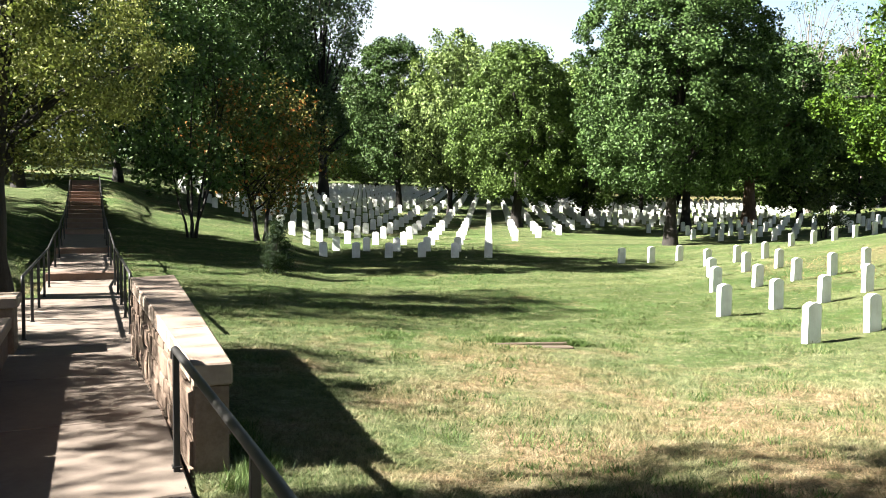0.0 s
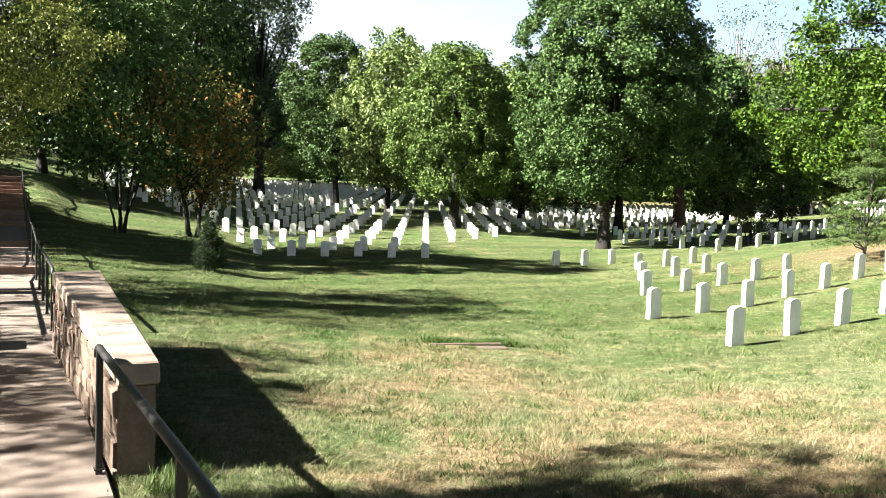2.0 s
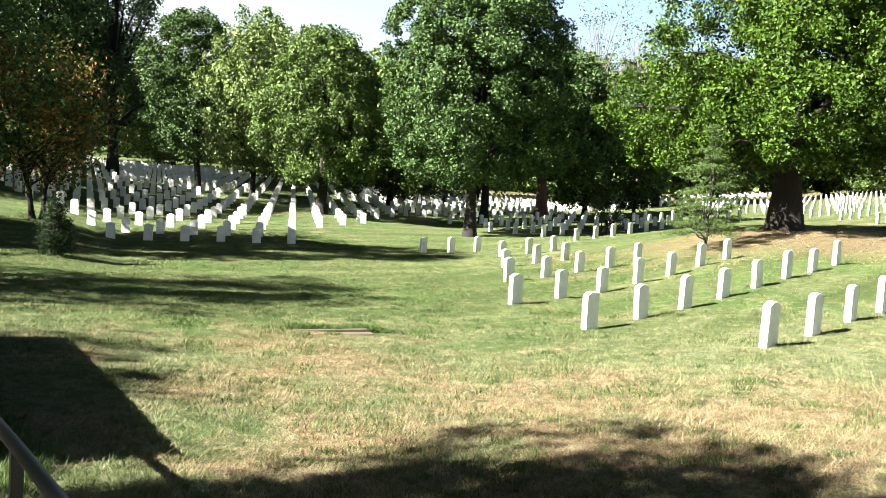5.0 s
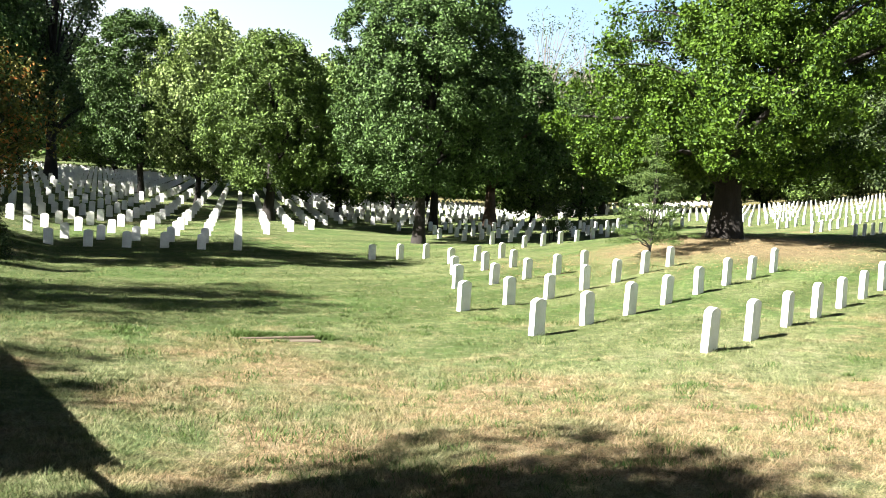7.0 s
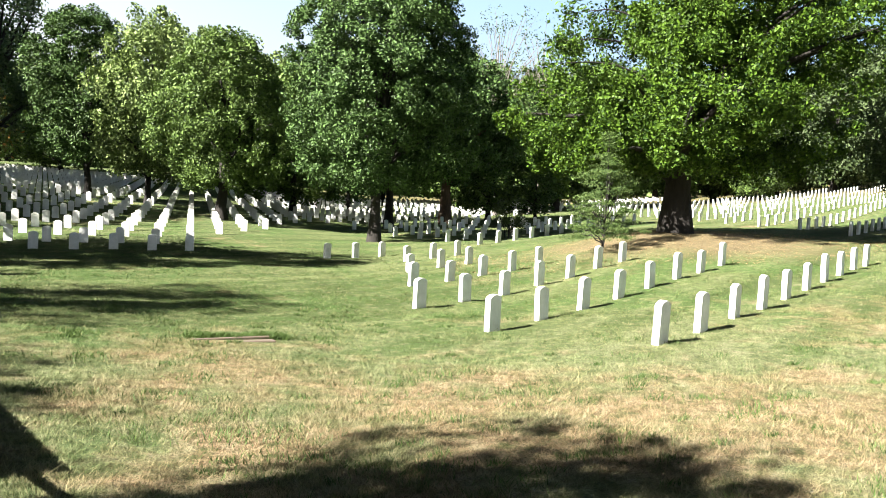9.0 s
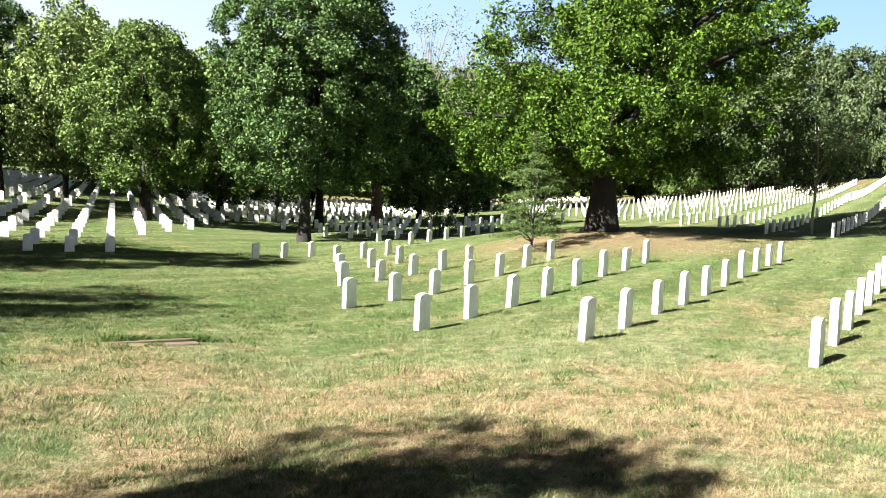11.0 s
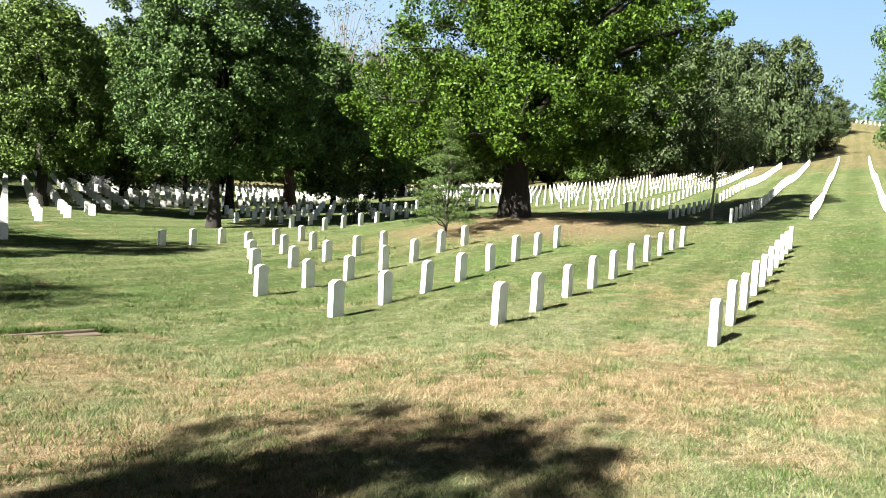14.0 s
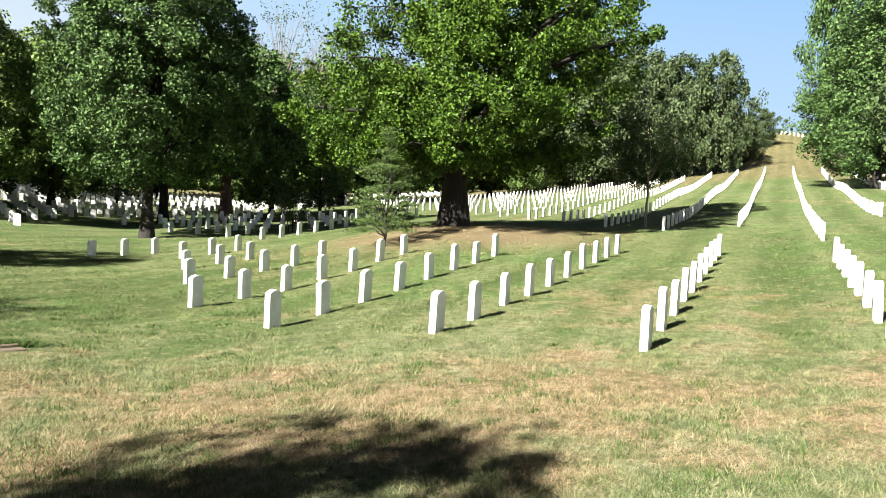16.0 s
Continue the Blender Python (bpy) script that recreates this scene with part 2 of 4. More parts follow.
LAWN = make_lawn_ground()
BLADE = make_grass_blade()
MARBLE = make_marble()
IRON = make_iron()
CONCRETE = make_stone("walk_concrete", [(0.3, (0.104, 0.080, 0.065)), (0.5, (0.147, 0.116, 0.094)), (0.7, (0.186, 0.149, 0.122))], 1.6, 0.9, 0.4, 0.006)
STEPSTONE = make_stone("step_stone", [(0.3, (0.099, 0.056, 0.040)), (0.7, (0.186, 0.124, 0.093))], 3.0)
CAPSTONE = make_stone("cap_stone", [(0.3, (0.142, 0.103, 0.079)), (0.55, (0.208, 0.159, 0.126)), (0.75, (0.251, 0.201, 0.164))], 3.0, 0.85, 0.35, 0.008)
RUBBLE = make_stone("wall_stone", [(0.3, (0.053, 0.034, 0.024)), (0.5, (0.105, 0.071, 0.050)), (0.7, (0.167, 0.121, 0.090))], 3.5, 0.95, 0.8, 0.02)
MORTAR = make_stone("mortar", [(0.3, (0.099, 0.074, 0.056)), (0.7, (0.161, 0.124, 0.099))], 12.0)
DRAIN = make_stone("drain_stone", [(0.3, (0.056, 0.040, 0.028)), (0.7, (0.118, 0.090, 0.065))], 6.0)
# near-black: the crowns' shade on the trunks is put into this bark colour
BARK_SHADED = make_bark("bark_shaded", (0.004, 0.003, 0.0025), (0.018, 0.014, 0.011))
BARK_RED = make_bark("bark_brown", (0.03, 0.018, 0.012), (0.11, 0.065, 0.045))
BARK_GREY = make_bark("bark_grey", (0.07, 0.06, 0.055), (0.18, 0.155, 0.14))
BARK_PALE = make_bark("bark_pale", (0.16, 0.13, 0.10), (0.36, 0.30, 0.25))
LEAF_DARK = make_leaf("leaf_dark_green", (0.008, 0.020, 0.005), (0.062, 0.110, 0.032), thru=0.05)
LEAF_MAPLE = make_leaf("leaf_maple_green", (0.007, 0.020, 0.003), (0.052, 0.096, 0.010), thru=0.06)
LEAF_MID = make_leaf("leaf_mid_green", (0.018, 0.034, 0.010), (0.100, 0.155, 0.040), thru=0.12)
LEAF_PALE = make_leaf("leaf_pale_green", (0.029, 0.048, 0.014), (0.150, 0.205, 0.065), thru=0.12)
LEAF_OLIVE = make_leaf("leaf_olive", (0.010, 0.018, 0.008), (0.056, 0.080, 0.032), thru=0.10)
LEAF_HEM = make_leaf("hemlock_green", (0.024, 0.048, 0.013), (0.076, 0.112, 0.034), thru=0.15)
LITTER = make_leaf("fallen_leaf", (0.056, 0.032, 0.018), (0.272, 0.192, 0.104), thru=0.05)
TUFT = make_leaf("tuft_green", (0.018, 0.044, 0.009), (0.072, 0.108, 0.032), thru=0.12)
LEAF_WALK = make_leaf("leaf_yellow_green", (0.029, 0.036, 0.008), (0.170, 0.185, 0.050), thru=0.2)
LEAF_RUST = make_leaf("leaf_rust", (0.035, 0.045, 0.012), (0.135, 0.130, 0.034), (0.36, 0.145, 0.045), 0.16, 0.2)
LEAF_GREY = make_leaf("leaf_grey_green", (0.022, 0.040, 0.018), (0.092, 0.130, 0.062), thru=0.12)
# needles coloured very dark to carry the shade round the shrub
LEAF_FIR_SHADED = make_leaf("needle_green_shaded", (0.003, 0.009, 0.004), (0.011, 0.024, 0.009), thru=0.12)


# ---- mesh helpers ----
def mesh_from(name, verts, faces, material, smooth=False):
    me = bpy.data.meshes.new(name)
    verts = np.asarray(verts, dtype=np.float32)
    if isinstance(faces, np.ndarray):
        n, k = faces.shape
        me.vertices.add(len(verts))
        me.vertices.foreach_set("co", verts.ravel())
        me.loops.add(n * k)
        me.loops.foreach_set("vertex_index", faces.astype(np.int32).ravel())
        me.polygons.add(n)
        me.polygons.foreach_set("loop_start", np.arange(0, n * k, k, dtype=np.int32))
        me.update(calc_edges=True)
    else:
        me.from_pydata([tuple(v) for v in verts.tolist()], [], faces)
    me.materials.append(material)
    if smooth:
        me.polygons.foreach_set("use_smooth", np.ones(len(me.polygons), dtype=bool))
    me.update()
    return me


def bm_mesh(name, bm, material, smooth=False):
    me = bpy.data.meshes.new(name)
    bm.normal_update()
    bm.to_mesh(me)
    bm.free()
    me.materials.append(material)
    if smooth:
        me.polygons.foreach_set("use_smooth", np.ones(len(me.polygons), dtype=bool))
    return me


def part(name, bm, material, parent, label="", smooth=False):
    me = bm if isinstance(bm, bpy.types.Mesh) else bm_mesh(name, bm, material, smooth)
    ob = new(name, me)
    ob.parent = parent
    if label:
        tagged(ob, label)
    return ob


def box(x, y, z, bevel=0.0, at=(0, 0, 0), rough=0.0, rng=None):
    bm = bmesh.new()
    bmesh.ops.create_cube(bm, size=1.0, matrix=Matrix.Translation(at) @ Matrix.Diagonal((x, y, z, 1)))
    if bevel:
        bmesh.ops.bevel(bm, geom=bm.edges[:], offset=bevel, segments=1, affect="EDGES")
    if rough and rng:
        for v in bm.verts:
            v.co += Vector([rng.uniform(-rough, rough) for _ in range(3)])
    return bm


def tube(points, radii, sides=8, cap=True):
    """Tapered tube along points: vertex array and quad array."""
    pts = np.asarray(points, float)
    n = len(pts)
    tang = np.gradient(pts, axis=0)
    tang /= np.linalg.norm(tang, axis=1, keepdims=True) + 1e-9
    ref = np.array([0.31, 0.95, 0.05])
    a = np.cross(tang, ref)
    a /= np.linalg.norm(a, axis=1, keepdims=True) + 1e-9
    b = np.cross(tang, a)
    ang = np.linspace(0, 2 * np.pi, sides, endpoint=False)
    v = pts[:, None, :] + (a[:, None, :] * np.cos(ang)[None, :, None] + b[:, None, :] * np.sin(ang)[None, :, None]) * np.asarray(radii, float)[:, None, None]
    v = v.reshape(-1, 3)
    i = np.arange(n - 1)[:, None] * sides
    j = np.arange(sides)[None, :]
    k = (j + 1) % sides
    f = np.stack([i + j, i + k, i + sides + k, i + sides + j], -1).reshape(-1, 4)
    return v, f


def join(pieces):
    vs, fs, off = [], [], 0
    for v, f in pieces:
        vs.append(v)
        fs.append(f + off)
        off += len(v)
    return np.concatenate(vs), np.concatenate(fs)


# ---- terrain ----
AZ = np.array([-180, -110, -60, -40, -25, -13, -8.4, 3.4, 16, 26, 38, 50, 61, 75, 110, 180.0])
DI = np.array([0, 5, 10, 16, 24, 32, 45, 70, 110, 200.0])
HEIGHTS = {
    -180: (0, 0, 0, 0.0, 0.0, 0.0, 0.0, 0.5, 1, 2),
    -60: (0, 0, 0, 0.1, 0.3, 0.6, 1.0, 2.5, 5, 9),
    -40: (0, 0, 0.15, 1.2, 1.6, 1.9, 2.6, 5.0, 7.5, 11),
    -25: (0, 0, -0.05, -0.12, 0.10, 0.66, 2.2, 5.0, 8, 12),
    -13: (0, -0.08, -0.15, -0.22, -0.2, 0.02, 0.75, 2.35, 4.2, 9),
    -8: (0, -0.1, -0.2, -0.32, -0.48, -0.58, 0.1, 1.75, 3.8, 9),
    3: (0, -0.15, -0.3, -0.42, -0.47, -0.47, 0.12, 1.35, 3.5, 9),
    16: (0, -0.15, -0.38, -0.5, -0.55, -0.55, -0.3, 0.4, 2.0, 6),
    26: (0, -0.1, -0.3, -0.42, -0.25, -0.12, 0.2, 0.8, 2.2, 6),
    38: (0, -0.05, -0.15, -0.05, 0.48, 1.22, 1.3, 2.0, 3.6, 9),
    50: (0, 0.0, -0.1, 0.15, 0.6, 1.1, 1.65, 3.7, 6.6, 13),
    61: (0, 0.03, -0.05, 0.28, 0.78, 1.4, 2.3, 5.0, 9.6, 25),
    75: (0, 0.05, 0.28, 0.7, 1.35, 2.1, 3.2, 5.5, 9, 20),
    110: (0, 0.05, 0.3, 0.7, 1.3, 2.0, 3.0, 5.0, 8, 14),
}
TABLE_ROWS = [-180, -180, -60, -40, -25, -13, -8, 3, 16, 26, 38, 50, 61, 75, 110, -180]
TABLE = np.array([HEIGHTS[k] for k in TABLE_ROWS])


def cubic(t):
    return t * t * (3 - 2 * t) * 0.35 + t * 0.65


def ground_z(x, y):
    x, y = np.asarray(x, float), np.asarray(y, float)
    d = np.hypot(x, y)
    az = np.degrees(np.arctan2(x, y))
    i = np.clip(np.searchsorted(AZ, az) - 1, 0, len(AZ) - 2)
    u = cubic(np.clip((az - AZ[i]) / (AZ[i + 1] - AZ[i]), 0, 1))
    j = np.clip(np.searchsorted(DI, d) - 1, 0, len(DI) - 2)
    w = cubic(np.clip((d - DI[j]) / (DI[j + 1] - DI[j]), 0, 1))
    z = (TABLE[i, j] * (1 - u) + TABLE[i + 1, j] * u) * (1 - w) + (TABLE[i, j + 1] * (1 - u) + TABLE[i + 1, j + 1] * u) * w
    lump = 0.018 * np.sin(1.7 * x + 0.6 * y) * np.cos(1.3 * y - 0.4 * x) + 0.01 * np.sin(4.1 * x - 2.2 * y) * np.cos(3.3 * y)
    return z + lump * np.clip(d / 6, 0, 1)


def gz(x, y):
    return float(ground_z(np.array([x]), np.array([y]))[0])


# the walk runs straight from the camera's feet to the stairs
WALK_O, WALK_D = np.array([-4.9, 10.2]), np.array([-0.4199, 0.9076])
WALK_N = np.array([WALK_D[1], -WALK_D[0]])  # to its right


def walk_xy(s, side=0.0):
    return WALK_O + WALK_D * s + WALK_N * side


def walk_sn(x, y):
    dx, dy = np.asarray(x) - WALK_O[0], np.asarray(y) - WALK_O[1]
    return dx * WALK_D[0] + dy * WALK_D[1], dx * WALK_N[0] + dy * WALK_N[1]


# (s along the walk, height) of the treads; risers stand where two share an s
WALK_PROFILE = [(-30, 0.0), (-11, 0.0), (-2, -0.05), (7.6, -0.10), (7.6, 0.06), (13.6, 0.12), (13.6, 0.28), (19.2, 0.46), (19.2, 0.64), (20.6, 0.66)]
s_now, z_now = 20.6, 0.66
for _ in range(13):
    z_now += 0.16
    WALK_PROFILE.append((s_now, z_now))
    s_now += 1.05
    WALK_PROFILE.append((s_now, z_now))
WALK_PROFILE.append((s_now + 8, z_now + 0.1))


def walk_z(s):
    for (a, za), (b, zb) in zip(WALK_PROFILE[:-1], WALK_PROFILE[1:]):
        if a <= s <= b and b > a:
            return za + (zb - za) * (s - a) / (b - a)
    return 0.0


def build_ground():
    az = np.radians(np.concatenate([np.arange(-180, -36, 4.0), np.arange(-36, 84, 0.75), np.arange(84, 180, 4.0)]))
    di = [0.4]
    while di[-1] < 1900:
        di.append(di[-1] * 1.028 + 0.01)
    di = np.array(di)
    X = np.sin(az)[:, None] * di[None, :]
    Y = np.cos(az)[:, None] * di[None, :]
    Z = ground_z(X, Y)
    s, n = walk_sn(X, Y)
    prof = np.interp(s, [p[0] + 1e-4 * k for k, p in enumerate(WALK_PROFILE)], [p[1] for p in WALK_PROFILE])
    edge = np.clip((np.abs(n) - 1.3) / 1.6, 0, 1)
    blend = np.where((s > -14) & (s < 42), 1 - edge * edge * (3 - 2 * edge), 0)
    Z = Z * (1 - blend) + np.minimum(Z + 10, prof - 0.03) * blend
    under = (n > -1.35) & (n < 0.72) & (s > -14) & (s < 42)
    Z = np.where(under, Z - 0.22, Z)
    na, nd = X.shape
    v = np.concatenate([np.stack([X, Y, Z], -1).reshape(-1, 3), [[0, 0, -0.2]]])
    i = np.arange(na)[:, None]
    j = np.arange(nd - 1)[None, :]
    k = (i + 1) % na
    f = np.stack([i * nd + j, i * nd + j + 1, k * nd + j + 1, k * nd + j], -1).reshape(-1, 4)
    ob = new("ground", mesh_from("ground", v, f[:, ::-1], LAWN, True))
    tagged(ob, "mown lawn of green and dry straw-coloured grass over rolling ground", "ground", kind="structure")
    return ob


build_ground()


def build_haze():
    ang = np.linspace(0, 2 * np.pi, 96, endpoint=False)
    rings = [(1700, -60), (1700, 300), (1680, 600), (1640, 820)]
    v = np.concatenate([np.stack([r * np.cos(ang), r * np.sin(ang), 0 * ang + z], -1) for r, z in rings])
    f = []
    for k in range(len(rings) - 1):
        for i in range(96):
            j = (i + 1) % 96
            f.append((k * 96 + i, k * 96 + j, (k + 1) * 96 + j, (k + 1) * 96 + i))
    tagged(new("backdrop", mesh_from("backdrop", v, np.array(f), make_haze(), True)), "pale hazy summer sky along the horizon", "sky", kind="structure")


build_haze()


# ---- trees ----
def leaves_mesh(name, centres, normals, sizes, rng, material, slim=0.55):
    n = len(centres)
    a = rng.normal(size=(n, 3))
    nn = normals + 0.95 * rng.normal(size=(n, 3))
    nn /= np.linalg.norm(nn, axis=1, keepdims=True) + 1e-9
    a -= nn * (a * nn).sum(1, keepdims=True)
    a /= np.linalg.norm(a, axis=1, keepdims=True) + 1e-9
    b = np.cross(nn, a)
    s = sizes[:, None]
    base = centres - a * s * 0.5
    tip = centres + a * s * 0.5 - nn * s * 0.12
    left = centres + b * s * slim * 0.5 + nn * s * 0.08
    right = centres - b * s * slim * 0.5 + nn * s * 0.08
    v = np.stack([base, right, tip, left], 1).reshape(-1, 3)
    f = np.arange(4 * n).reshape(-1, 4)
    f = np.concatenate([f[:, [0, 1, 2]], f[:, [0, 2, 3]]])
    return mesh_from(name, v, f, material)


def crown_radius(h, shape):
    """Relative radius at relative height h of the crown."""
    if shape == "egg":
        return np.sqrt(np.clip(1 - np.abs(2 * (h * 0.96 + 0.02) ** 0.8 - 1) ** 2.1, 0, 1))
    if shape == "cone":
        return np.clip(1 - h, 0, 1) ** 0.8 * np.clip(h * 14 + 0.3, 0, 1)
    if shape == "dome":
        return np.clip(1 - h, 0, 1) ** 0.45 * np.clip(0.70 + h * 3.0, 0, 1)
    if shape == "tall":
        return np.sqrt(np.clip(1 - np.abs(2 * h - 1) ** 2.6, 0, 1))
    return np.sqrt(np.clip(1 - (2 * h - 1) ** 2, 0, 1))


def make_tree(name, label, height, base, radius, trunk_r, leaf, bark, clumps=150, per=120, size=0.2, shape="egg", seed=1,
              clump_r=0.9, limbs=14, stems=1, fork=0.0, gaps=0.0, flare=1.5, group="", slim=0.6, lobes=0.3, droop=0.0, flat=0.95, lean_to=(0.0, 0.0), foot=(0.0, 0.0), lean_h=1.0, core=3.0):
    """A tree at the origin: tapered trunk with limbs, and a crown of many small leaves in clumps."""
    rng = np.random.RandomState(seed)
    root = new(name)
    tagged(root, label, "tree", group)
    span = height - base
    h = rng.uniform(0.02, 1.0, clumps * 3) ** (1.45 if shape == "dome" else 1.0)
    th = rng.uniform(0, 2 * np.pi, clumps * 3)
    keep = rng.uniform(size=clumps * 3) < crown_radius(h, shape) + 0.12
    h, th = h[keep][:clumps], th[keep][:clumps]
    ph = rng.uniform(0, 6.28, 6)
    bulge = 1 + lobes * (np.sin(2 * th + 3 * h * 3 + ph[0]) * 0.4 + np.sin(3 * th - 5 * h + ph[1]) * 0.35 + np.sin(5 * th + 9 * h + ph[2]) * 0.3)
    r = radius * crown_radius(h, shape) * bulge * np.clip(rng.beta(core, 1.1, len(h)), 0.1, 1)
    cen = np.stack([r * np.cos(th), r * np.sin(th), base + h * span - droop * r], -1)
    bend_h = np.minimum(h, lean_h) / lean_h
    cen[:, 0] += foot[0] + lean_to[0] * bend_h
    cen[:, 1] += foot[1] + lean_to[1] * bend_h
    if gaps:
        cen = cen[rng.uniform(size=len(cen)) > gaps]
    # trunk
    pieces, limb_meshes = [], []
    top = base + span * 0.72
    for st in range(stems):
        ang = 2 * np.pi * st / max(stems, 1) + rng.uniform(0, 1)
        lean = 0.0 if stems == 1 else radius * 0.45
        n = 9
        t = np.linspace(0, 1, n)
        wob = np.cumsum(rng.normal(size=(n, 2)) * 0.045 * height / 8, axis=0) * (t[:, None] > 0.2)
        tr = trunk_r if stems == 1 else trunk_r * rng.uniform(0.6, 1)
        z = -0.25 + t * (top + 0.25)
        x = np.cos(ang) * (lean * t ** 1.2 + (0.12 if stems > 1 else 0)) + wob[:, 0] + fork * t
        y = np.sin(ang) * (lean * t ** 1.2 + (0.12 if stems > 1 else 0)) + wob[:, 1]
        rad = tr * (1 - 0.82 * t) * (1 + (flare - 1) * np.exp(-np.clip(z, 0, 9) / (0.35 * max(trunk_r / 0.3, 0.4))))
        line = np.stack([x, y, z], -1)
        pieces.append(tube(line, rad, 12))
        pick = rng.permutation(len(cen))[:max(2, limbs // stems)]
        for c in pick:
            target = cen[c]
            f = np.clip((base * 0.8 + (target[2] - base) * 0.45) / (top + 0.25), 0.18, 0.92)
            start = np.array([np.interp(f, t, line[:, 0]), np.interp(f, t, line[:, 1]), np.interp(f, t, line[:, 2])])
            q = np.linspace(0, 1, 6)[:, None]
            bend = start + (target - start) * q + np.array([0, 0, 1.0]) * (np.sin(q * 3.14) * 0.08 * np.linalg.norm(target - start))
            bend[1:-1] += rng.normal(size=(4, 3)) * 0.05 * radius * 0.3
            r0 = max(0.02, np.interp(f, t, rad) * 0.5)
            lv, lf = tube(bend, np.linspace(r0, 0.012, 6), 6)
            limb_meshes.append(mesh_from("limb", lv, lf, bark, True))
    v, f = join(pieces)
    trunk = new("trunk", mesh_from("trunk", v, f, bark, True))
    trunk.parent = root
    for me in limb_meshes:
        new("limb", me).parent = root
    # leaves
    k = len(cen)
    per_c = np.maximum(8, (per * rng.uniform(0.5, 1.5, k)).astype(int))
    idx = np.repeat(np.arange(k), per_c)
    cr = clump_r * rng.uniform(0.6, 1.35, k)
    off = rng.normal(size=(len(idx), 3))
    off /= np.linalg.norm(off, axis=1, keepdims=True)
    off *= (rng.uniform(0, 1, len(idx)) ** 0.45)[:, None] * cr[idx][:, None] * np.array([1.0, 1.0, flat])
    pos = cen[idx] + off
    outward = pos - np.array([0, 0, base + span * 0.4])
    outward /= np.linalg.norm(outward, axis=1, keepdims=True) + 1e-9
    outward += np.array([0, 0, 0.28])
    me = leaves_mesh("crown", pos, outward, size * rng.uniform(0.6, 1.3, len(idx)), rng, leaf, slim)
    crown = new("crown", me)
    crown.parent = root
    return root


def place(ob, x, y, turn=0.0, scale=1.0, sink=0.05):
    ob.matrix_basis = pose(x, y, gz(x, y) - sink, 0, 0, turn) @ Matrix.Scale(scale, 4)
    return ob


def again(ob, x, y, turn=0.0, scale=1.0, tall=1.0, label=""):
    m = Matrix.LocRotScale((x, y, gz(x, y) - 0.05), Euler((0, 0, radians(turn))), None)
    c = copy_thing(ob, m)
    c.scale = (scale, scale, scale * tall)
    if label:
        tagged(c, label)
    return c


def polar(az, d):
    return d * math.sin(radians(az)), d * math.cos(radians(az))


WOODS = "trees of the cemetery"
place(make_tree("shade_tree", "broad dark green shade tree with thick dark trunk", 15.6, 2.7, 5.3, 0.32, LEAF_DARK, BARK_SHADED,
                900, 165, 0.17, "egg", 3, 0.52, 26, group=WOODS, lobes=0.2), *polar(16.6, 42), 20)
dark2 = make_tree("shade_tree", "dark green shade tree on shaded lawn", 13.5, 3.3, 5.6, 0.34, LEAF_DARK, BARK_SHADED,
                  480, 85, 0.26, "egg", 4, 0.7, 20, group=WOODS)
place(dark2, *polar(17.6, 56), 75)
place(make_tree("shade_tree", "broad dark green tree with reddish-brown trunk among headstones", 13.6, 3.4, 6.6, 0.5, LEAF_DARK, BARK_RED,
                520, 85, 0.28, "egg", 5, 0.75, 20, group=WOODS), *polar(21.8, 62), 10)
place(make_tree("young_tree", "light green round-headed tree with a forked dark trunk among headstones", 11.4, 2.0, 4.6, 0.36, LEAF_MID, BARK_SHADED,
                560, 110, 0.2, "egg", 6, 0.52, 20, group=WOODS, fork=0.5), *polar(5.5, 50), 140)
place(make_tree("young_tree", "upright oval green tree with a slim trunk among headstones", 13.6, 2.4, 3.9, 0.26, LEAF_DARK, BARK_SHADED,
                520, 115, 0.2, "egg", 7, 0.52, 14, group=WOODS, lean_to=(-0.7, 0.0)), *polar(-3.3, 62), 0)
place(make_tree("crabapple_tree", "small rust and green leaved tree with leaning stems", 6.6, 1.5, 3.0, 0.14, LEAF_RUST, BARK_SHADED,
                90, 75, 0.17, "round", 8, 0.75, 16, 2, group=WOODS), *polar(-13.4, 33), 200)
place(make_tree("multi_stem_tree", "dark small tree with several thin stems in the shade", 8.4, 2.0, 3.2, 0.065, LEAF_DARK, BARK_SHADED,
                110, 100, 0.2, "egg", 9, 0.9, 12, 5, group=WOODS), *polar(-18.2, 31.5), 30)
place(make_tree("walk_tree", "yellow-green leaved tree with a dark leaning trunk beside the walk", 6.3, 1.95, 3.1, 0.24, LEAF_WALK, BARK_SHADED,
                290, 210, 0.072, "round", 10, 0.45, 22, 2, group=WOODS, gaps=0.14, lobes=0.4), *polar(-30.6, 16), 90)
maple = place(make_tree("big_maple", "large spreading maple with bright green leaves and a massive dark trunk", 20.5, 2.4, 6.5, 0.54, LEAF_MAPLE, BARK_SHADED,
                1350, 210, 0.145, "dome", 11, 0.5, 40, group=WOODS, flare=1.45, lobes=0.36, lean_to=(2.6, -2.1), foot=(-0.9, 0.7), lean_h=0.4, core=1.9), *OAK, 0)


